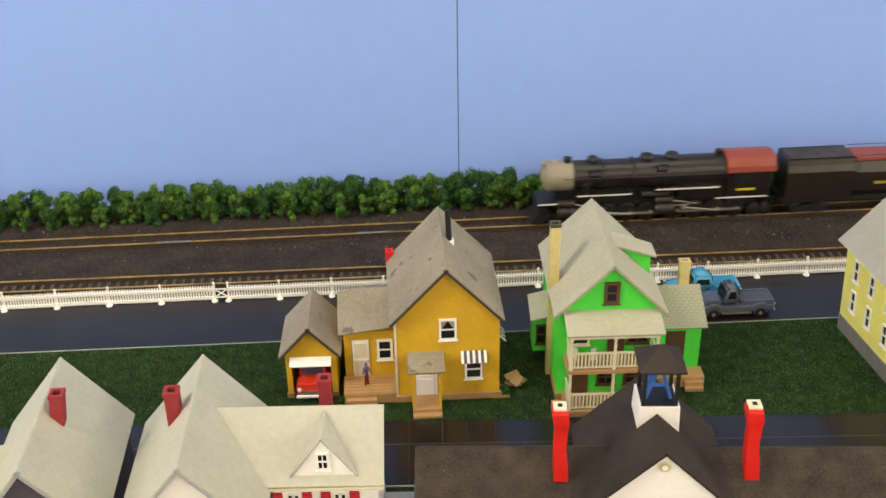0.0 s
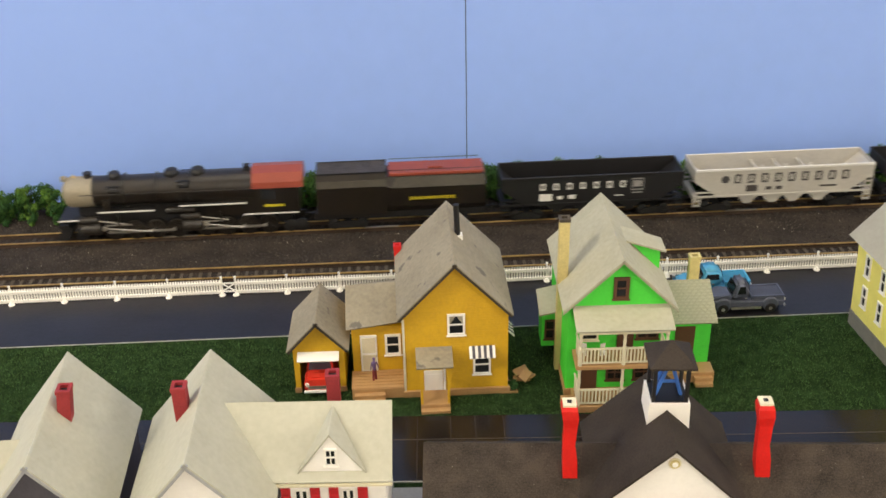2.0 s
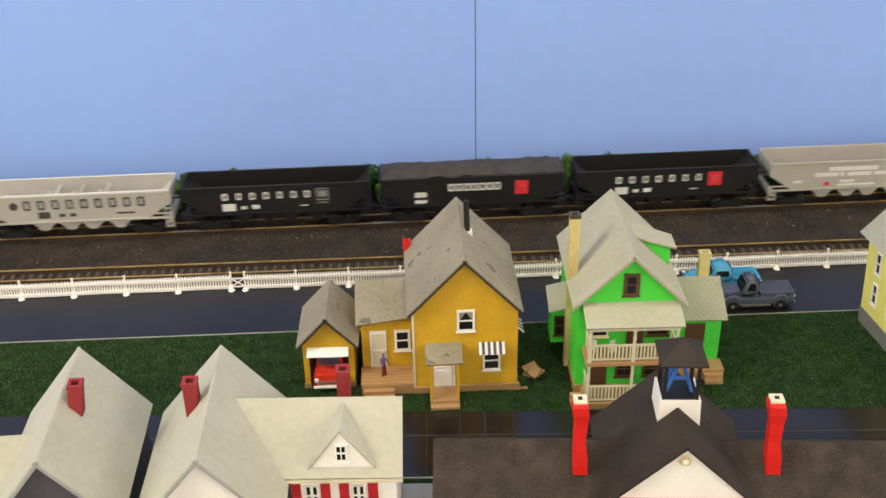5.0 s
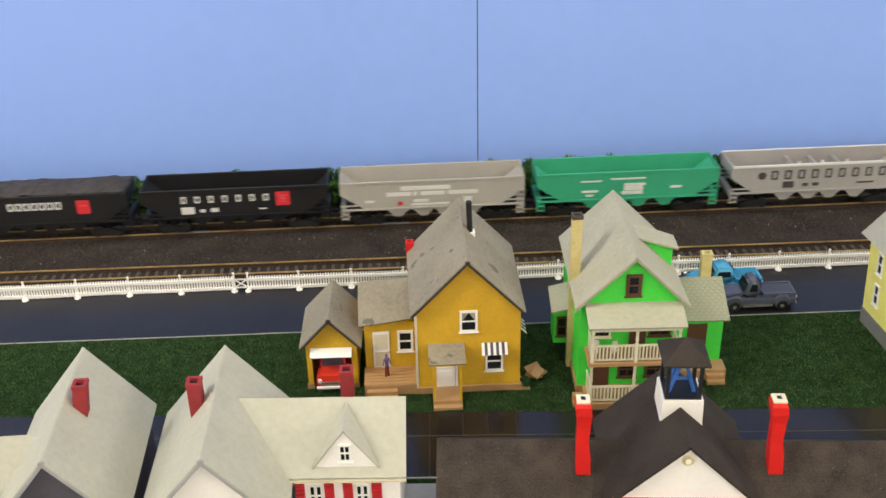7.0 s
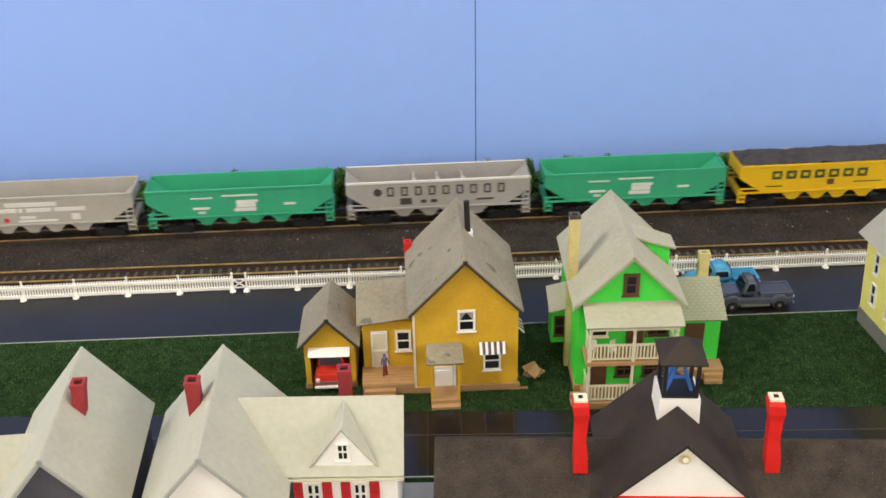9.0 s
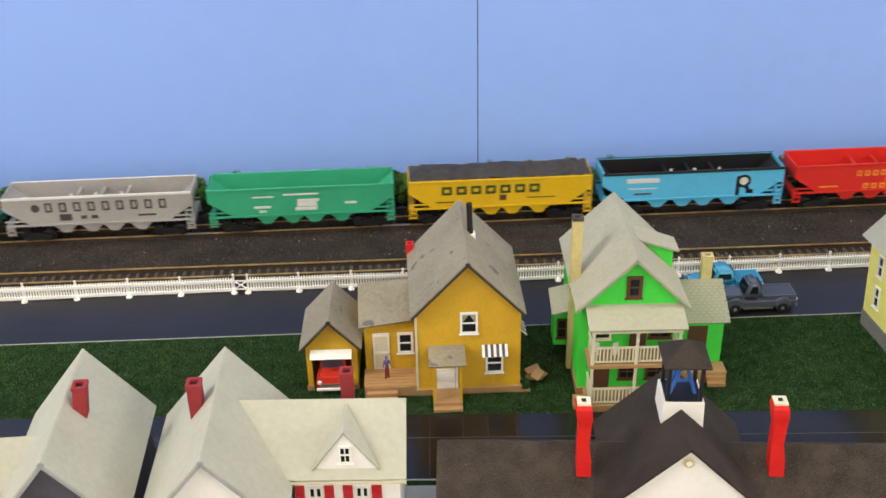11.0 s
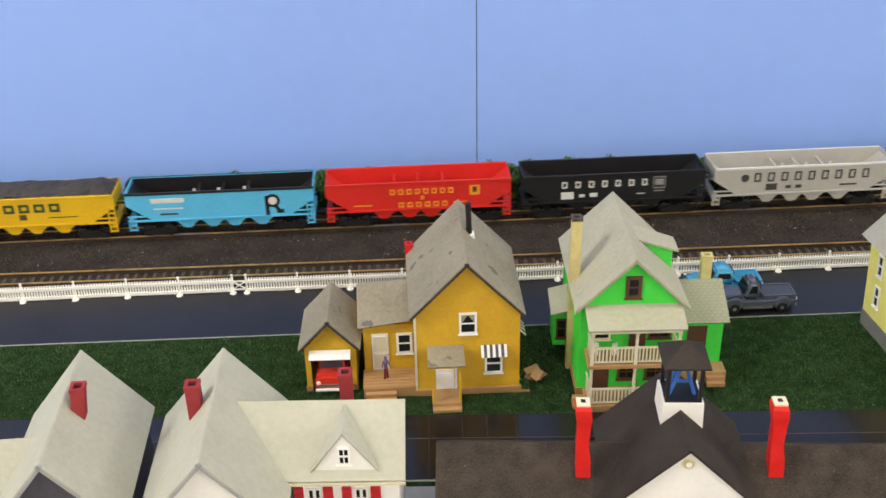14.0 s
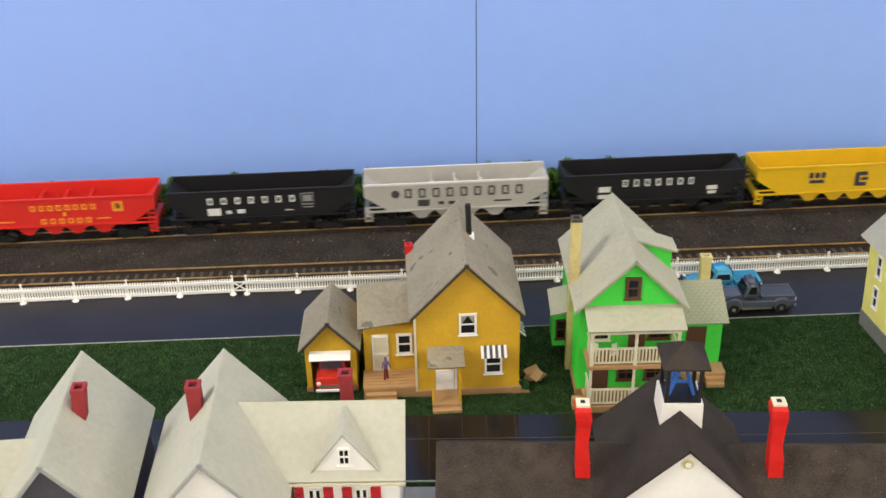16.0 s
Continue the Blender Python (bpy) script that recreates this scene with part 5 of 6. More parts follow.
def hopper(paint, label, inside=None, load=False, marks=(), braces=None, rim=None, disc=None, roundel=False):
    c = thing("hopper_car", pose(0, 0, 0), label, "hopper car", "cars of the train")
    inside = inside or paint
    th = 0.0009
    side = [(-CAR_HALF, TOP), (CAR_HALF, TOP), (CAR_HALF, 0.0325), (0.0600, 0.0195), (0.0600, SILL), (-0.0600, SILL), (-0.0600, 0.0195), (-CAR_HALF, 0.0325)]
    for s in (-1, 1):
        ya, yb = sorted((s * CAR_W, s * (CAR_W - th)))
        sd = part("side", prism(bmesh.new(), side, "Y", ya, yb), paint, c)
        part("top_chord", box(-CAR_HALF, CAR_HALF, s * CAR_W - 0.0007, s * CAR_W + 0.0007, TOP - 0.0018, TOP + 0.0004, bev=0.0002), rim or paint, sd)
        part("side_sill", box(-CAR_HALF, CAR_HALF, s * CAR_W - 0.0007, s * CAR_W + 0.0006, SILL - 0.0004, SILL + 0.0012), paint, sd)
        for e in (-1, 1):
            lad = bmesh.new()
            yy0, yy1 = s * CAR_W - 0.0006, s * CAR_W + 0.0008
            xo, xi = e * CAR_HALF, e * (CAR_HALF - 0.0062)
            for xx in (xo - e * 0.0005, xi):
                block(lad, xx - 0.0005, xx + 0.0005, yy0, yy1, 0.0090, 0.0330 if (e > 0) == (s < 0) else 0.0190)
            for k in range(6 if (e > 0) == (s < 0) else 3):
                zz = 0.0095 + k * 0.0042
                block(lad, min(xo, xi), max(xo, xi), yy0, yy1, zz, zz + 0.0012)
            part("ladder", lad, paint, sd)
            part("grab_iron", box(min(e * 0.0640, e * CAR_HALF), max(e * 0.0640, e * CAR_HALF), s * CAR_W - 0.0004, s * CAR_W + 0.0005, 0.0218, 0.0230), paint, sd)
    inner = CAR_W - th
    for e in (-1, 1):
        part("end_sheet", box(min(e * CAR_HALF, e * (CAR_HALF - th)), max(e * CAR_HALF, e * (CAR_HALF - th)), -inner, inner, 0.0330, TOP), paint, c)
        part("slope_sheet", slab(bmesh.new(), [(e * (CAR_HALF - th), -inner, TOP - 0.0030), (e * (CAR_HALF - th), inner, TOP - 0.0030), (e * 0.0560, inner, 0.0205), (e * 0.0560, -inner, 0.0205)], 0.0008), inside, c, "sloping inner end sheet")
        bm = box(min(e * 0.0790, e * 0.0850), max(e * 0.0790, e * 0.0850), -0.0014, 0.0014, 0.0095, 0.0122)
        block(bm, min(e * 0.0832, e * 0.0850), max(e * 0.0832, e * 0.0850), -0.0024, 0.0024, 0.0085, 0.0130)
        part("coupler", bm, M_BLACK, c)
        part("end_sill", box(min(e * 0.0745, e * CAR_HALF), max(e * 0.0745, e * CAR_HALF), -inner, inner, 0.0150, 0.0190), paint, c)
        bogie(c, e * 0.0560)
    part("hold_floor", box(-0.0560, 0.0560, -inner, inner, 0.0195, 0.0205), inside, c, "floor of the open hold")
    if inside is not paint:
        for s in (-1, 1):
            ya, yb = sorted((s * (inner - 0.0003), s * inner))
            part("liner", prism(bmesh.new(), [(-0.0780, TOP - 0.0006), (0.0780, TOP - 0.0006), (0.0780, TOP - 0.004), (0.056, 0.0205), (-0.056, 0.0205), (-0.0780, TOP - 0.004)], "Y", ya, yb), inside, c, "dark inner side")
    part("centre_sill", box(-0.078, 0.078, -0.0022, 0.0022, 0.0110, 0.0160), M_BLACK, c)
    for bx in (-0.0300, -0.0080, 0.0105, 0.0335):
        bm = bmesh.new()
        solid(bm, [(bx - 0.0110, -0.0150, 0.0180), (bx + 0.0110, -0.0150, 0.0180), (bx + 0.0110, 0.0150, 0.0180), (bx - 0.0110, 0.0150, 0.0180),
                   (bx - 0.0028, -0.0150, 0.0098), (bx + 0.0028, -0.0150, 0.0098), (bx + 0.0028, 0.0150, 0.0098), (bx - 0.0028, 0.0150, 0.0098)],
              [(0, 3, 2, 1), (4, 5, 6, 7), (0, 1, 5, 4), (1, 2, 6, 5), (2, 3, 7, 6), (3, 0, 4, 7)])
        part("discharge_bay", bm, paint, c)
    if load:
        rng = np.random.default_rng(5)
        bm = bmesh.new()
        nx, ny = 44, 10
        grid = []
        for i in range(nx + 1):
            row = []
            for j in range(ny + 1):
                u, v = i / nx, j / ny
                edge = min(1.0, min(u, 1 - u) * 14) * min(1.0, min(v, 1 - v) * 3.2)
                z = TOP + 0.0008 + 0.0056 * edge * (0.85 + 0.15 * math.sin(u * 15)) + rng.normal(0, 0.00045)
                row.append(bm.verts.new((-0.0778 + 0.1556 * u, -inner + 2 * inner * v, z)))
            grid.append(row)
        for i in range(nx):
            for j in range(ny):
                bm.faces.new((grid[i][j], grid[i + 1][j], grid[i + 1][j + 1], grid[i][j + 1]))
        part("coal_load", bm, M_COAL, c, "heaped dark coal load")
    if braces:
        for bx in (-0.0205, 0.0, 0.0215):
            b = part("cross_brace", box(bx - 0.0009, bx + 0.0009, -inner, inner, TOP - 0.0090, TOP - 0.0065), inside, c)
            part("brace_end", box(bx - 0.0011, bx + 0.0011, -inner, -inner + 0.0008, TOP - 0.009, TOP + 0.0022), braces, b)
    if disc:
        part("emblem", lathe(bmesh.new(), [(0.0036, -CAR_W - 0.0003), (0.0036, -CAR_W)], 20, "Y", (-0.0520, 0, 0.0342)), disc, c, "round dark emblem")
    if roundel:
        rg = part("emblem", lathe(bmesh.new(), [(0.0062, -CAR_W - 0.0003), (0.0062, -CAR_W)], 24, "Y", (0.0440, 0, 0.0325)), M_CARBLACK, c, "black ring emblem with pale centre")
        part("emblem_centre", lathe(bmesh.new(), [(0.0038, -CAR_W - 0.0005), (0.0038, -CAR_W - 0.0003)], 8, "Y", (0.0440, 0, 0.0325)), M_WMARK, rg)
        part("emblem_leg", prism(bmesh.new(), [(0.0445, 0.0275), (0.0475, 0.0285), (0.0515, 0.0215), (0.0480, 0.0215)], "Y", -CAR_W - 0.0003, -CAR_W), M_CARBLACK, rg)
    for items, material in marks:
        (hollow if len(items) > 5 and items[0][3] > 0.0045 else bars)(c, items, material)
    return c


def cars():
    spaced = [(word(-0.0490, 0.0320, 0.0348, 0.0060, 7, 0.40), M_WMARK), ([(-0.0405, 0.0248, 0.0110, 0.0066)], M_WMARK),
              ([(-0.0280, 0.0242, 0.0046, 0.0028), (-0.0178, 0.0246, 0.0066, 0.0036)], M_WMARK), ([(0.0230, 0.0242, 0.0070, 0.0008)], M_WMARK)]
    badge = [([(0.0390, 0.0392, 0.0100, 0.0008), (0.0390, 0.0290, 0.0100, 0.0009), (0.0390, 0.0345, 0.0076, 0.0056), (0.0390, 0.0262, 0.0090, 0.0008), (0.0339, 0.0340, 0.0006, 0.0100), (0.0441, 0.0340, 0.0006, 0.0100)], M_GREYMK)]
    red_badge = [([(0.0405, 0.0330, 0.0118, 0.0128)], M_REDMARK), ([(0.0405, 0.0356, 0.0076, 0.0010), (0.0405, 0.0330, 0.0050, 0.0022), (0.0405, 0.0304, 0.0076, 0.0010)], M_PINKMK)]
    bold = [(word(-0.0220, 0.0240, 0.0348, 0.0066, 7, 0.80), M_WMARK), ([(-0.0450, 0.0290, 0.0100, 0.0045), (-0.0450, 0.0225, 0.0100, 0.0030)], M_WMARK), ([(0.0415, 0.0327, 0.0110, 0.0125)], M_REDMARK), ([(0.0415, 0.0340, 0.0060, 0.0012)], M_PINKMK)]
    bold2 = [(word(-0.0310, 0.0360, 0.0352, 0.0064, 7, 0.46), M_WMARK), ([(-0.0440, 0.0300, 0.0100, 0.0050), (-0.0440, 0.0232, 0.0110, 0.0036)], M_WMARK), ([(0.0500, 0.0280, 0.0090, 0.0038), (0.0500, 0.0235, 0.0070, 0.0024)], M_WMARK)]
    wide = [(word(-0.0470, 0.0600, 0.0345, 0.0086, 9, 0.50), M_GYMARK), ([(-0.0280, 0.0250, 0.0100, 0.0060)], M_GYMARK),
            ([(-0.0130, 0.0245, 0.0050, 0.0030), (-0.0040, 0.0245, 0.0055, 0.0030), (0.0400, 0.0245, 0.0150, 0.0016)], M_GYMARK)]
    power = [([(-0.0060, 0.0370, 0.0430, 0.0036)], M_WMARK), ([(-0.0290, 0.0318, 0.0210, 0.0034), (-0.0150, 0.0318, 0.0030, 0.0034), (0.0000, 0.0318, 0.0210, 0.0034), (0.0260, 0.0318, 0.0260, 0.0034)], M_WMARK),
             ([(-0.0540, 0.0258, 0.0080, 0.0020), (-0.0100, 0.0250, 0.0130, 0.0024), (-0.0020, 0.0216, 0.0330, 0.0018), (0.0300, 0.0245, 0.0070, 0.0055)], M_WMARK), ([(-0.0280, 0.0232, 0.0040, 0.0036)], M_REDMARK)]
    central = [([(0.0060, 0.0318, 0.0185, 0.0022), (0.0050, 0.0283, 0.0165, 0.0042), (0.0040, 0.0240, 0.0185, 0.0030)], M_WMARK), ([(0.0000, 0.0375, 0.0300, 0.0014), (-0.0320, 0.0360, 0.0180, 0.0012)], M_WMARK),
               ([(-0.0330, 0.0265, 0.0140, 0.0020), (-0.0330, 0.0225, 0.0060, 0.0020), (0.0420, 0.0280, 0.0100, 0.0020)], M_WMARK)]
    coal_co = [(word(-0.0525, 0.0355, 0.0345, 0.0078, 7, 0.70), M_DKMARK), ([(0.0020, 0.0265, 0.0060, 0.0050)], M_BROWN), ([(-0.0480, 0.0240, 0.0150, 0.0010), (0.0350, 0.0255, 0.0250, 0.0008)], M_DKMARK)]
    big_r = [([(0.0392, 0.0282, 0.0032, 0.0180)], M_CARBLACK), ([(0.0500, 0.0225, 0.0062, 0.0036)], M_CARBLACK),
             ([(-0.0440, 0.0365, 0.0280, 0.0040), (-0.0440, 0.0290, 0.0250, 0.0010)], M_WMARK), ([(-0.0440, 0.0240, 0.0150, 0.0016)], M_GYMARK)]
    gold = [(word(-0.0260, 0.0310, 0.0352, 0.0050, 8, 0.62), M_GOLD), ([(0.0030, 0.0292, 0.0028, 0.0036)], M_GOLD), (word(-0.0190, 0.0260, 0.0228, 0.0048, 6, 0.62), M_GOLD),
            ([(0.0480, 0.0345, 0.0090, 0.0090)], M_GOLD), ([(0.0480, 0.0350, 0.0040, 0.0050)], M_CARBLACK), ([(-0.0480, 0.0235, 0.0160, 0.0012), (0.0350, 0.0240, 0.0120, 0.0010)], M_GOLD)]
    cat = [([(0.0100, 0.0300, 0.0040, 0.0130), (0.0150, 0.0350, 0.0070, 0.0035), (0.0150, 0.0250, 0.0070, 0.0035), (0.0165, 0.0300, 0.0060, 0.0030)], M_DKBLUE), (word(-0.0340, -0.0180, 0.0350, 0.0052, 3, 0.7), M_DKBLUE), ([(-0.0260, 0.0290, 0.0130, 0.0030)], M_DKBLUE)]
    black = "black open hopper car with white lettering blocks"
    made = [
        (0.5535, hopper(M_CARBLACK, black, marks=spaced + badge)),
        (0.7213, hopper(M_CARSILVER, "silver open hopper car with dark lettering blocks", marks=wide, braces=M_WMARK, rim=M_WMARK, disc=M_GYMARK)),
        (0.8885, hopper(M_CARBLACK, black, marks=spaced + badge)),
        (1.0560, hopper(M_CARBLACK, "black hopper car heaped with coal, white lettering, red badge", load=True, marks=bold)),
        (1.2245, hopper(M_CARBLACK, "black open hopper car with white lettering and red badge", marks=spaced + red_badge)),
        (1.3924, hopper(M_CARGREY, "light grey open hopper car with white lettering bars", marks=power)),
        (1.5611, hopper(M_CARGREEN, "green open hopper car with white emblem block", marks=central)),
        (1.7301, hopper(M_CARGREY2, "weathered grey open hopper car with dark lettering blocks", marks=wide, braces=M_WMARK, rim=M_WMARK, disc=M_GYMARK)),
        (1.9005, hopper(M_CARGREEN, "green open hopper car with white emblem block", marks=central)),
        (2.0708, hopper(M_CARYELLOW, "yellow hopper car heaped with coal, green lettering blocks", load=True, marks=coal_co)),
        (2.2381, hopper(M_CARBLUE, "sky blue open hopper car with black interior and emblem", inside=M_CARBLACK, marks=big_r, braces=M_WMARK, rim=M_CARBLACK, roundel=True)),
        (2.4060, hopper(M_CARRED, "bright red open hopper car with gold lettering blocks", marks=gold, braces=M_CARRED)),
        (2.5743, hopper(M_CARBLACK, black, marks=spaced + badge)),
        (2.7400, hopper(M_CARSILVER, "silver open hopper car with dark lettering blocks", marks=wide, braces=M_WMARK, rim=M_WMARK, disc=M_GYMARK)),
        (2.9120, hopper(M_CARBLACK, "black open hopper car with bold white lettering blocks", marks=bold2)),
        (3.0800, hopper(M_CARYELLOW, "yellow open hopper car with dark blue emblem", marks=cat)),
    ]
    return made


M_GREYMK = mat("grey_mark", (140, 138, 138), 0.6, 0.1)
M_PINKMK = mat("pale_red_mark", (236, 120, 120), 0.6, 0.1)
# a little lighter than the boiler: cylinder highlights put into the base colour
M_CYL = mat("cylinder_highlight_iron", (44, 39, 34), 0.34, 0.2, 60, 500, 0.2, dark=(22, 19, 17))
# lighter iron: reflected light on the tender's slopes, put into the colour
M_SHEEN = mat("sheen_grey_iron", (62, 57, 48), 0.45, 0.15, 40, 400, 0.2, dark=(40, 36, 30))
M_GOLD = mat("gold_mark", (232, 150, 40), 0.6, 0.08)
M_DKBLUE = mat("dark_blue_mark", (48, 48, 66), 0.6, 0.08)

DRIVERS = [-0.0620, -0.0440, -0.0260, -0.0080, 0.0160, 0.0340, 0.0520, 0.0700]
DRIVER_R = 0.0088
CRANK, CROSS_Z = 0.0034, 0.0130
MAIN_RODS = [(-0.0260, 0.0400), (0.0520, 0.0320)]


def locomotive():
    """Steam locomotive, front towards -x; origin at its middle on the rail heads."""
    c = thing("steam_locomotive", pose(0, 0, 0), "black articulated steam locomotive with grey smokebox and red cab roof", "locomotive", "cars of the train")
    zc, r = 0.0425, 0.0130
    main_rods, valve_rods = [], []
    x0, x1 = -0.0970, 0.0600
    part("boiler", lathe(bmesh.new(), [(r, x0 + 0.0215), (r, -0.020), (r + 0.0010, 0.000), (r + 0.0014, 0.030), (r + 0.0014, x1)], 56, "X", (0, 0, zc)), M_LOCO, c, smooth=False)
    sb = part("smokebox", lathe(bmesh.new(), [(r * 0.55, x0 - 0.0030), (r * 0.86, x0 - 0.0018), (r - 0.0004, x0), (r + 0.0003, x0 + 0.002), (r + 0.0003, x0 + 0.0220)], 56, "X", (0, 0, zc)), M_SMOKEBOX, c, "pale graphite grey smokebox")
    part("smokebox_door", lathe(bmesh.new(), [(0.002, x0 - 0.0052), (0.0060, x0 - 0.0044), (0.0074, x0 - 0.0028)], 20, "X", (0, 0, zc)), M_SMOKEBOX, sb)
    for xp, zp in ((x0 + 0.0400, 0.0050), (x0 + 0.0990, 0.0075)):
        for s in (-1, 1):
            bm = bmesh.new()
            lathe(bm, [(0.0016, -0.0045), (0.0026, -0.0036), (0.0026, 0.0036), (0.0016, 0.0045)], 10, "X", (xp, s * (r - 0.0010), zc + zp))
            block(bm, xp - 0.0055, xp + 0.0055, min(s * (r - 0.0040), s * (r - 0.0006)), max(s * (r - 0.0040), s * (r - 0.0006)), zc + zp + 0.0010, zc + zp + 0.0034)
            rod(bm, (xp - 0.0030, s * (r - 0.0004), zc + zp - 0.0020), (xp - 0.0045, s * (r + 0.0014), zc - 0.0060), 0.0005, n=5)
            rod(bm, (xp + 0.0030, s * (r - 0.0004), zc + zp - 0.0020), (xp + 0.0045, s * (r + 0.0014), zc - 0.0060), 0.0005, n=5)
            part("sand_trap", bm, M_BLACK, c, "dark pipework below the dome")
    for xb in (x0 + 0.048, x0 + 0.075, x0 + 0.102, x0 + 0.130):
        part("boiler_band", lathe(bmesh.new(), [(r + 0.0014, xb - 0.0004), (r + 0.0017, xb), (r + 0.0014, xb + 0.0004)], 28, "X", (0, 0, zc)), M_LOCO, c)
    top = zc + r
    part("smokestack", lathe(bmesh.new(), [(0.0040, top - 0.001), (0.0032, top + 0.0010), (0.0036, top + 0.0042), (0.0028, top + 0.0042)], 16, at=(x0 + 0.018, 0, 0)), M_BLACK, c)
    for dx, rr, hh in ((0.040, 0.0056, 0.0042), (0.088, 0.0066, 0.0048), (0.110, 0.0066, 0.0052)):
        part("dome", lathe(bmesh.new(), [(rr, top - 0.0030), (rr * 0.96, top + hh * 0.4), (rr * 0.75, top + hh * 0.85), (rr * 0.3, top + hh)], 18, at=(x0 + dx, 0, 0)), M_BLACK, c)
    part("turret", box(x1 - 0.008, x1 - 0.003, -0.003, 0.003, top, top + 0.0055), M_BLACK, c)
    hl = part("headlight", lathe(bmesh.new(), [(0.0024, x0 - 0.0045), (0.0026, x0 - 0.0005)], 14, "X", (0, 0, zc + r * 0.95)), M_SMOKEBOX, c, "round headlight")
    part("bell", lathe(bmesh.new(), [(0.0016, 0), (0.0012, 0.0016), (0.0004, 0.0022)], 10, at=(x0 + 0.006, 0, top + 0.0004)), M_RAIL, hl)
    # running boards with pale edges
    for s in (-1, 1):
        for a, b, z in ((-0.0720, -0.0245, 0.0300), (-0.0030, 0.0535, 0.0330)):
            rb = part("running_board", box(a, b, min(s * 0.0105, s * 0.0160), max(s * 0.0105, s * 0.0160), z - 0.0012, z), M_BLACK, c)
            part("edge_stripe", box(a, b, s * 0.0161 - 0.0002, s * 0.0161 + 0.0002, z - 0.0012, z + 0.0001), M_WMARK, rb, "white edge stripe")
        part("handrail", rod(bmesh.new(), (x0 + 0.012, s * (r + 0.002), zc + 0.003), (x1, s * (r + 0.003), zc + 0.003), 0.0004, n=5), M_LOCO, c)
        for xa in (-0.0800, 0.0060):
            bm = lathe(bmesh.new(), [(0.0050, xa - 0.008), (0.0056, xa - 0.007), (0.0056, xa + 0.007), (0.0050, xa + 0.008)], 14, "X", (0, s * 0.0130, 0.0130))
            cy = part("cylinder", bm, M_CYL, c, "dark cylinder in slightly lighter iron standing in for its highlights")
            part("valve_chest", lathe(bmesh.new(), [(0.0028, xa - 0.009), (0.0034, xa - 0.008), (0.0034, xa + 0.006), (0.0028, xa + 0.007)], 14, "X", (0, s * 0.0130, 0.0212)), M_CYL, cy)
            for hx in (xa - 0.0040, xa + 0.0040):
                part("cylinder_band", lathe(bmesh.new(), [(0.0057, hx - 0.0012), (0.0060, hx), (0.0057, hx + 0.0012)], 16, "X", (0, s * 0.0130, 0.0130)), M_CYL, cy)
            valve_rods.append(part("valve_rod", rod(bmesh.new(), (xa + 0.007, s * 0.0142, 0.0205), (xa + 0.030, s * 0.0142, 0.0165), 0.0006, n=6), M_STEEL, c, "bright steel valve rod"))
            part("link_hanger", box(xa + 0.0230, xa + 0.0246, min(s * 0.0130, s * 0.0150), max(s * 0.0130, s * 0.0150), 0.0140, 0.0250), M_LOCO, c)
        part("air_pump", lathe(bmesh.new(), [(0.0028, 0.026), (0.0030, 0.030), (0.0030, 0.038), (0.0026, 0.040)], 12, at=(x0 + 0.033, s * 0.0125, 0)), M_LOCO, c)
        part("air_tank", lathe(bmesh.new(), [(0.0026, 0.000), (0.0030, 0.002), (0.0030, 0.022), (0.0026, 0.024)], 12, "X", (-0.0150, s * 0.0125, 0.0270)), M_LOCO, c)
        part("sand_pipe", rod(bmesh.new(), (x0 + 0.090, s * 0.010, top - 0.003), (x0 + 0.092, s * 0.0145, zc - 0.004), 0.0006, n=5), M_LOCO, c)
    part("frame", box(-0.0900, 0.0900, -0.0050, 0.0050, 0.0080, 0.0330), M_BLACK, c)
    pl = part("pilot", prism(bmesh.new(), [(-0.1120, 0.0030), (-0.1000, 0.0030), (-0.0950, 0.0150), (-0.1040, 0.0150)], "Y", -0.0130, 0.0130), M_BLACK, c, "black pilot")
    part("pilot_beam", box(-0.1060, -0.0980, -0.0150, 0.0150, 0.0150, 0.0180), M_BLACK, pl)
    part("pilot_deck", box(-0.1060, -0.0860, -0.0140, 0.0140, 0.0210, 0.0224), M_BLACK, pl)
    part("deck_edge", box(-0.1060, -0.0860, -0.0144, -0.0140, 0.0212, 0.0225), M_WMARK, pl)
    part("firebox", box(0.0180, x1 + 0.004, -0.0125, 0.0125, 0.0200, 0.0360), M_LOCO, c)
    # cab
    xa, xb = x1, 0.1020
    cab = part("cab", prism(bmesh.new(), [(-0.0160, 0.0215), (0.0160, 0.0215), (0.0160, 0.0460), (-0.0160, 0.0460)], "X", xa, xb - 0.004), M_LOCO, c)
    roof = [(-0.0168, 0.0455), (0.0168, 0.0455), (0.0160, 0.0505), (0.0110, 0.0572), (0.0, 0.0595), (-0.0110, 0.0572), (-0.0160, 0.0505)]
    part("cab_roof", prism(bmesh.new(), roof, "X", xa - 0.001, xb), M_CABRED, cab, "oxide red cab roof")
    for s in (-1, 1):
        part("cab_window", box(xa + 0.006, xa + 0.018, s * 0.0162 - 0.0003, s * 0.0162 + 0.0003, 0.0350, 0.0440), M_GLASS, cab)
        part("cab_number", box(xa + 0.008, xa + 0.025, s * 0.0162 - 0.0003, s * 0.0162 + 0.0003, 0.0282, 0.0302), M_YMARK, cab, "yellow number bar")
        part("cab_edge", box(xa - 0.010, xb - 0.006, s * 0.0164 - 0.0003, s * 0.0164 + 0.0003, 0.0213, 0.0224), M_WMARK, cab)
    # wheels
    for dx, rr in ((-0.0900, 0.0055), (0.0880, 0.0060), (0.0980, 0.0060)):
        wheelset(c, dx, rr)
    drivers = []
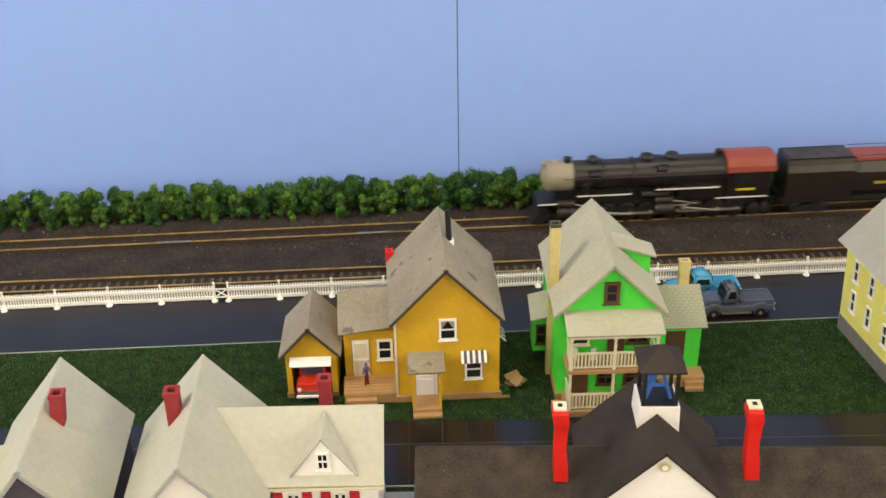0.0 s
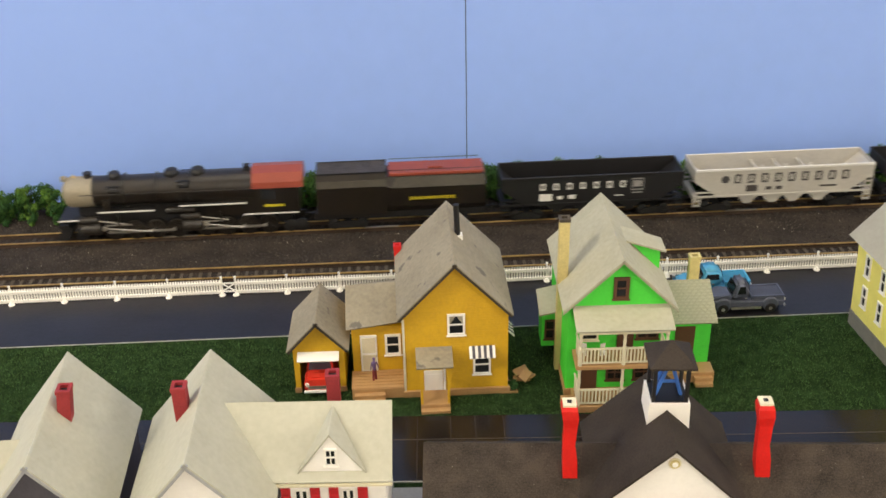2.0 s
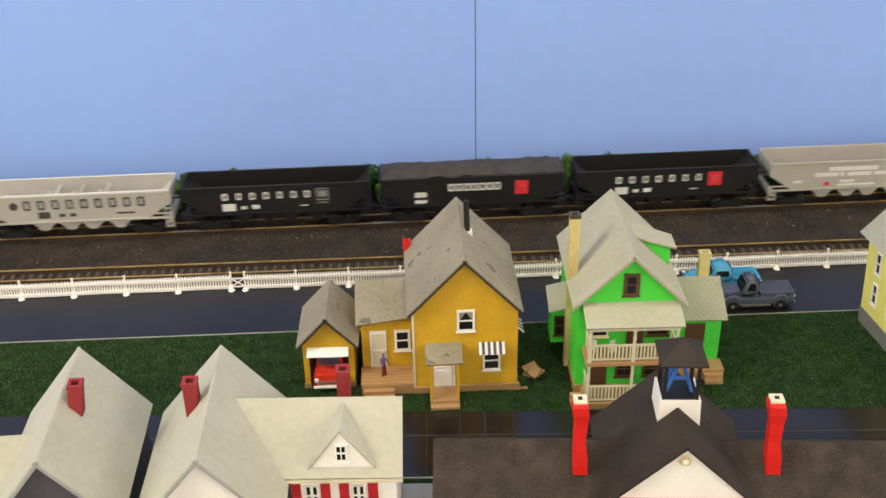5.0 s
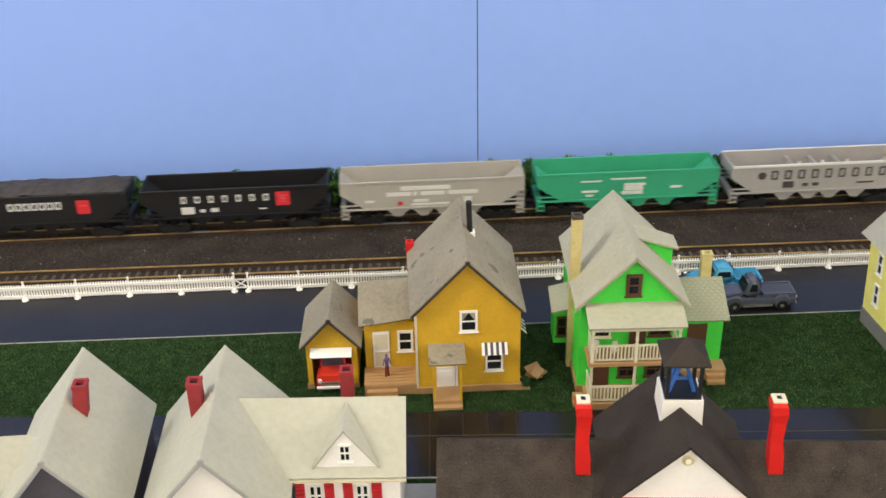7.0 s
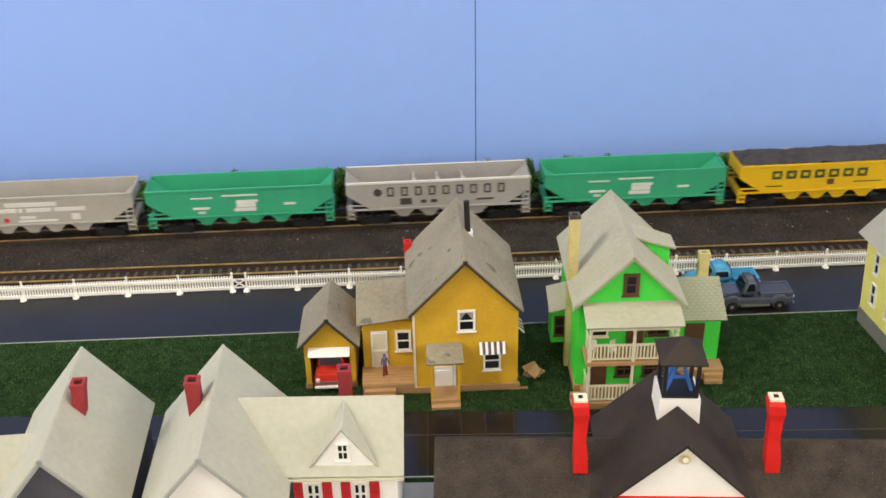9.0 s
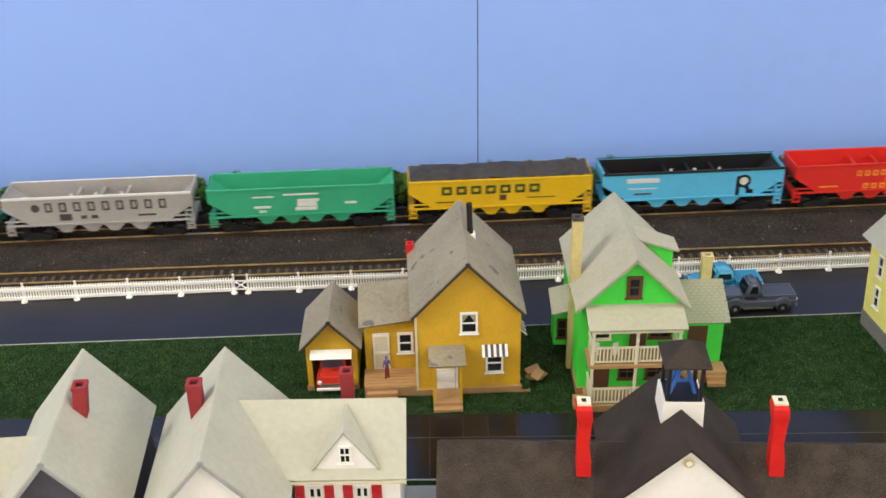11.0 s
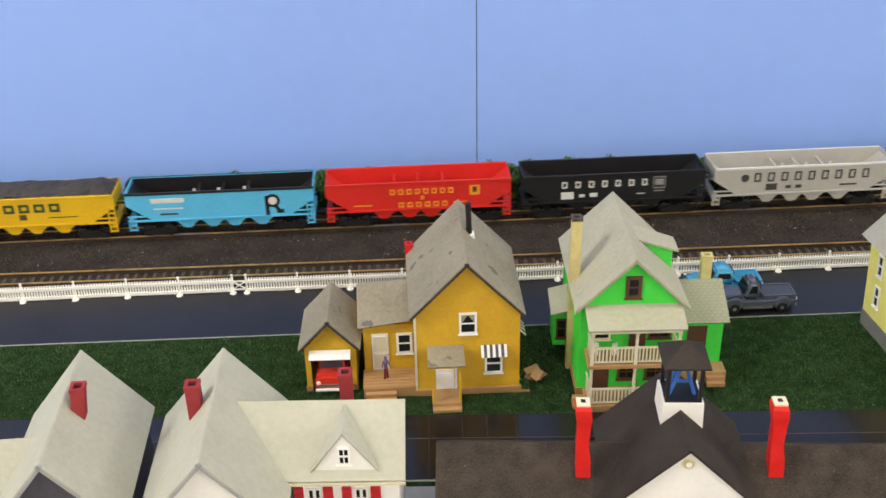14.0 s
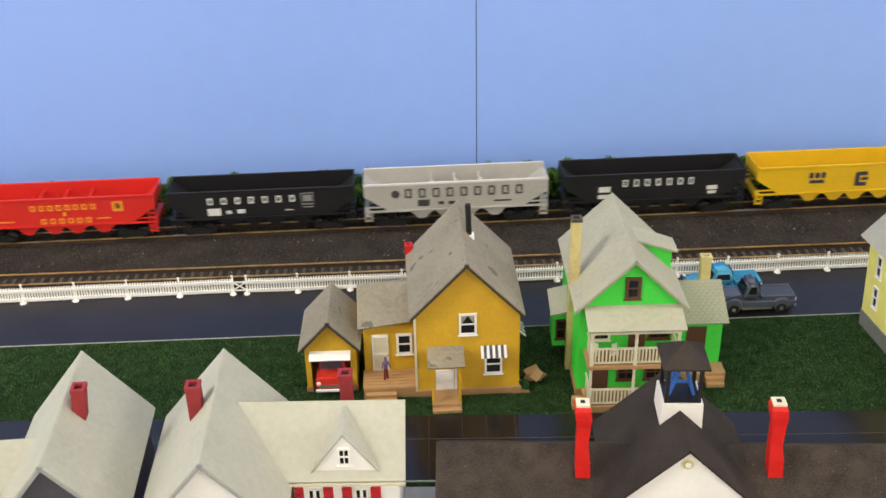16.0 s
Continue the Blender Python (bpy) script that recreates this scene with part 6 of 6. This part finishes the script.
    for dx in DRIVERS:
        R = DRIVER_R
        bm = lathe(bmesh.new(), [(R - 0.0016, -0.0102), (R, -0.0100), (R, -0.0080), (R * 0.6, -0.0080), (0.0012, -0.0078), (0.0012, 0.0078), (R * 0.6, 0.0080), (R, 0.0080), (R, 0.0100), (R - 0.0016, 0.0102)], 20, "Y")
        d = part("driving_wheel", bm, M_BLACK, c, "black spoked driving wheel")
        for k in range(10):
            a = k * math.pi / 5
            part("spoke", rod(bmesh.new(), (0, -0.0104, 0), (math.cos(a) * R * 0.86, -0.0104, math.sin(a) * R * 0.86), 0.0006, n=5), M_LOCO, d)
        part("crank_pin", lathe(bmesh.new(), [(0.0014, -0.0121), (0.0014, -0.0104)], 8, "Y", (0.0034, 0, 0)), M_STEEL, d)
        ring = lathe(bmesh.new(), [(DRIVER_R - 0.0008, -0.0103), (DRIVER_R + 0.0001, -0.0100), (DRIVER_R + 0.0001, -0.0094)], 20, "Y")
        part("tyre", ring, M_LOCO, d, "dark steel tyre")
        d.location = (dx, 0, DRIVER_R)
        drivers.append(d)
    rods = []
    for grp in (DRIVERS[:4], DRIVERS[4:]):
        for s in (-1, 1):
            bm = box(grp[0] - 0.0015, grp[3] + 0.0015, min(s * 0.0121, s * 0.0129), max(s * 0.0121, s * 0.0129), -0.0009, 0.0009)
            rods.append(part("coupling_rod", bm, M_STEEL, c, "bright steel coupling rod"))
        for s in (-1, 1):
            part("crosshead_guide", box(grp[0] - 0.006, grp[0] + 0.016, min(s * 0.0130, s * 0.0138), max(s * 0.0130, s * 0.0138), 0.0150, 0.0162), M_STEEL, c)
    for pin, length in MAIN_RODS:
        for s in (-1, 1):
            bm = rod(bmesh.new(), (0, s * 0.0140, 0), (length, s * 0.0140, 0), 0.0008, n=6)
            block(bm, -0.0022, 0.0022, min(s * 0.0132, s * 0.0148), max(s * 0.0132, s * 0.0148), -0.0018, 0.0018)
            main_rods.append((pin, length, part("main_rod", bm, M_STEEL, c, "bright steel main rod with crosshead")))
    return c, drivers, rods, main_rods, valve_rods


def tender():
    c = thing("tender", pose(0, 0, 0), "black coal and water tender with oxide red rear deck", "tender", "cars of the train")
    hw = 0.0160
    part("frame", box(-0.0700, 0.0765, -0.0130, 0.0130, 0.0120, 0.0170), M_BLACK, c)
    # coal bunker in front with flared sides
    bunk = [(-hw, 0.0170), (hw, 0.0170), (hw, 0.0420), (0.0125, 0.0530), (-0.0125, 0.0530), (-hw, 0.0420)]
    b = part("bunker", prism(bmesh.new(), bunk, "X", -0.0680, -0.0080), M_LOCO, c, "sloping coal bunker")
    part("bunker_rim", box(-0.0680, -0.0080, -0.0127, -0.0121, 0.0528, 0.0544), M_BLACK, b)
    part("bunker_rim", box(-0.0680, -0.0080, 0.0121, 0.0127, 0.0528, 0.0544), M_BLACK, b)
    part("coal", box(-0.0660, -0.0100, -0.0124, 0.0124, 0.0525, 0.0538), M_COAL, b)
    # thin added sheet, its lighter grey paints the slope's reflection
    for s in (-1, 1):
        part("slope_sheen", slab(bmesh.new(), [(-0.0676, s * (hw + 0.0002), 0.0424), (-0.0084, s * (hw + 0.0002), 0.0424), (-0.0084, s * 0.0144, 0.0478), (-0.0676, s * 0.0144, 0.0478)], 0.0006), M_SHEEN, b, "lighter grey sheet painting the sheen on the lower bunker slope")
    part("bunker_back", slab(bmesh.new(), [(-0.0080, -hw, 0.0420), (-0.0080, hw, 0.0420), (0.0050, hw, 0.0300), (0.0050, -hw, 0.0300)], 0.001), M_LOCO, b)
    prof = [(-hw, 0.0230), (-0.0130, 0.0180), (0.0130, 0.0180), (hw, 0.0230), (hw, 0.0400), (0.0125, 0.0490), (-0.0125, 0.0490), (-hw, 0.0400)]
    tk = part("water_tank", prism(bmesh.new(), prof, "X", -0.0085, 0.0765), M_LOCO, c, "rounded water tank")
    # same painted sheen along the upper side of the tank
    for s in (-1, 1):
        part("shoulder_sheen", slab(bmesh.new(), [(-0.0040, s * (hw + 0.0002), 0.0402), (0.0750, s * (hw + 0.0002), 0.0402), (0.0750, s * 0.0130, 0.0482), (0.0000, s * 0.0130, 0.0482)], 0.0006), M_SHEEN, tk, "lighter grey sheet painting the sheen on the tank shoulder")
    deck = part("tank_deck", box(-0.0060, 0.0750, -0.0122, 0.0122, 0.0490, 0.0522, bev=0.0006), M_CABRED, tk, "oxide red tank deck")
    part("water_hatch", box(0.0280, 0.0400, -0.0050, 0.0050, 0.0522, 0.0540, bev=0.0005), M_CABRED, deck)
    bars(c, [(0.0250 + 0.0022 * i, 0.0300, 0.0014, 0.0026) for i in range(-6, 12)], M_YMARK, y=-hw)
    for k in range(2):
        part("walkway_rail", rod(bmesh.new(), (-0.006 + 0.0, 0.012 - 0.024 * k, 0.0548), (0.072, 0.012 - 0.024 * k, 0.0548), 0.0003, n=5), M_BLACK, deck)
    bogie(c, -0.0430, 0.0250, y=0.0120)
    bogie(c, 0.0450, 0.0250, y=0.0120)
    part("drawbar", box(-0.0790, -0.0690, -0.0015, 0.0015, 0.0110, 0.0130), M_BLACK, c)
    part("coupler", box(0.0760, 0.0830, -0.0014, 0.0014, 0.0095, 0.0122), M_BLACK, c)
    return c


LOCO, LOCO_DRIVERS, LOCO_RODS, LOCO_MAIN_RODS, LOCO_VALVE_RODS = locomotive()
TRAIN = [(0.2045, LOCO), (0.3850, tender())] + cars()


# ---- gravel, ties and turf ----
ties(main_track, -3.0, 3.4, -0.46, 0.48, M_TIE)
ties(siding, -1.3, 1.3, -0.42, 0.46, M_TIE_GREY)
for jx, side in ((-0.219, -1), (-0.045, -1), (0.123, -1), (0.274, -1)):
    part("rail_joiner", box(jx - 0.015, jx + 0.015, side * 0.00825 - 0.0010, side * 0.00825 + 0.0007, 0.0095, 0.0103), M_BRIGHT, main_track, "bright metal rail joint")
scatter("gravel", 26000, -0.55, 0.60, (ROAD_FAR[0] + 0.001, ROAD_FAR[1]), (0.9000, 0.045), 0.0054, 0.0013, M_STONE, "loose dark gravel round the tracks", "gravel", 3)
scatter("pale_gravel", 160, -0.55, 0.60, (ROAD_FAR[0] + 0.005, ROAD_FAR[1]), (0.8700, 0.045), 0.0060, 0.0009, M_CHIP, "scattered pale stones in the dark gravel", "gravel", 8)
turf_fibres(130000, 21, (0.5690, -0.0150), (0.6720, 0.0325))
turf_fibres(20000, 22, (0.4600, 0.0), (0.5040, -0.0100))


# ---- what moves ----
def travel_at(t):
    """Distance gone at t, by a smooth curve through the rows of TRAVEL."""
    ts, ss = [a for a, b in TRAVEL], [b for a, b in TRAVEL]
    n = len(ts)
    slope = [(ss[min(i + 1, n - 1)] - ss[max(i - 1, 0)]) / (ts[min(i + 1, n - 1)] - ts[max(i - 1, 0)]) for i in range(n)]
    i = max(j for j in range(n - 1) if ts[j] <= t + 1e-9)
    h = ts[i + 1] - ts[i]
    u = (t - ts[i]) / h
    return ((2 * u ** 3 - 3 * u ** 2 + 1) * ss[i] + (u ** 3 - 2 * u ** 2 + u) * h * slope[i]
            + (3 * u ** 2 - 2 * u ** 3) * ss[i + 1] + (u ** 3 - u ** 2) * h * slope[i + 1])


def motions():
    yaw = math.degrees(math.atan(RAIL_S))
    steps_ = [i * 0.2 for i in range(81)]
    for offset, ob in TRAIN:
        walk(ob, [(t, pose(offset + travel_at(t), RAIL + RAIL_S * (offset + travel_at(t)), 0.0100, 0, 0, yaw)) for t in steps_])
    fine = [i / 30 for i in range(481)]
    turn = [math.degrees(travel_at(min(t, 16.0)) / DRIVER_R) for t in fine]
    for k, d in enumerate(LOCO_DRIVERS):
        walk(d, [(t, pose(DRIVERS[k], 0, DRIVER_R, 0, a, 0)) for t, a in zip(fine, turn)])
    for pin, length, d in LOCO_MAIN_RODS:
        rows = []
        for t, a in zip(fine, turn):
            rise = DRIVER_R - CRANK * math.sin(radians(a)) - CROSS_Z
            rows.append((t, pose(pin + CRANK * math.cos(radians(a)) - math.sqrt(length ** 2 - rise ** 2), 0, CROSS_Z, 0, -math.degrees(math.asin(rise / length)), 0)))
        walk(d, rows)
    for d in LOCO_VALVE_RODS:
        walk(d, [(t, pose(0.0016 * math.sin(radians(a)), 0, 0)) for t, a in zip(fine, turn)])
    for d in LOCO_RODS:
        walk(d, [(t, pose(0.0034 * math.cos(radians(a)), 0, DRIVER_R - 0.0034 * math.sin(radians(a)))) for t, a in zip(fine, turn)])


motions()
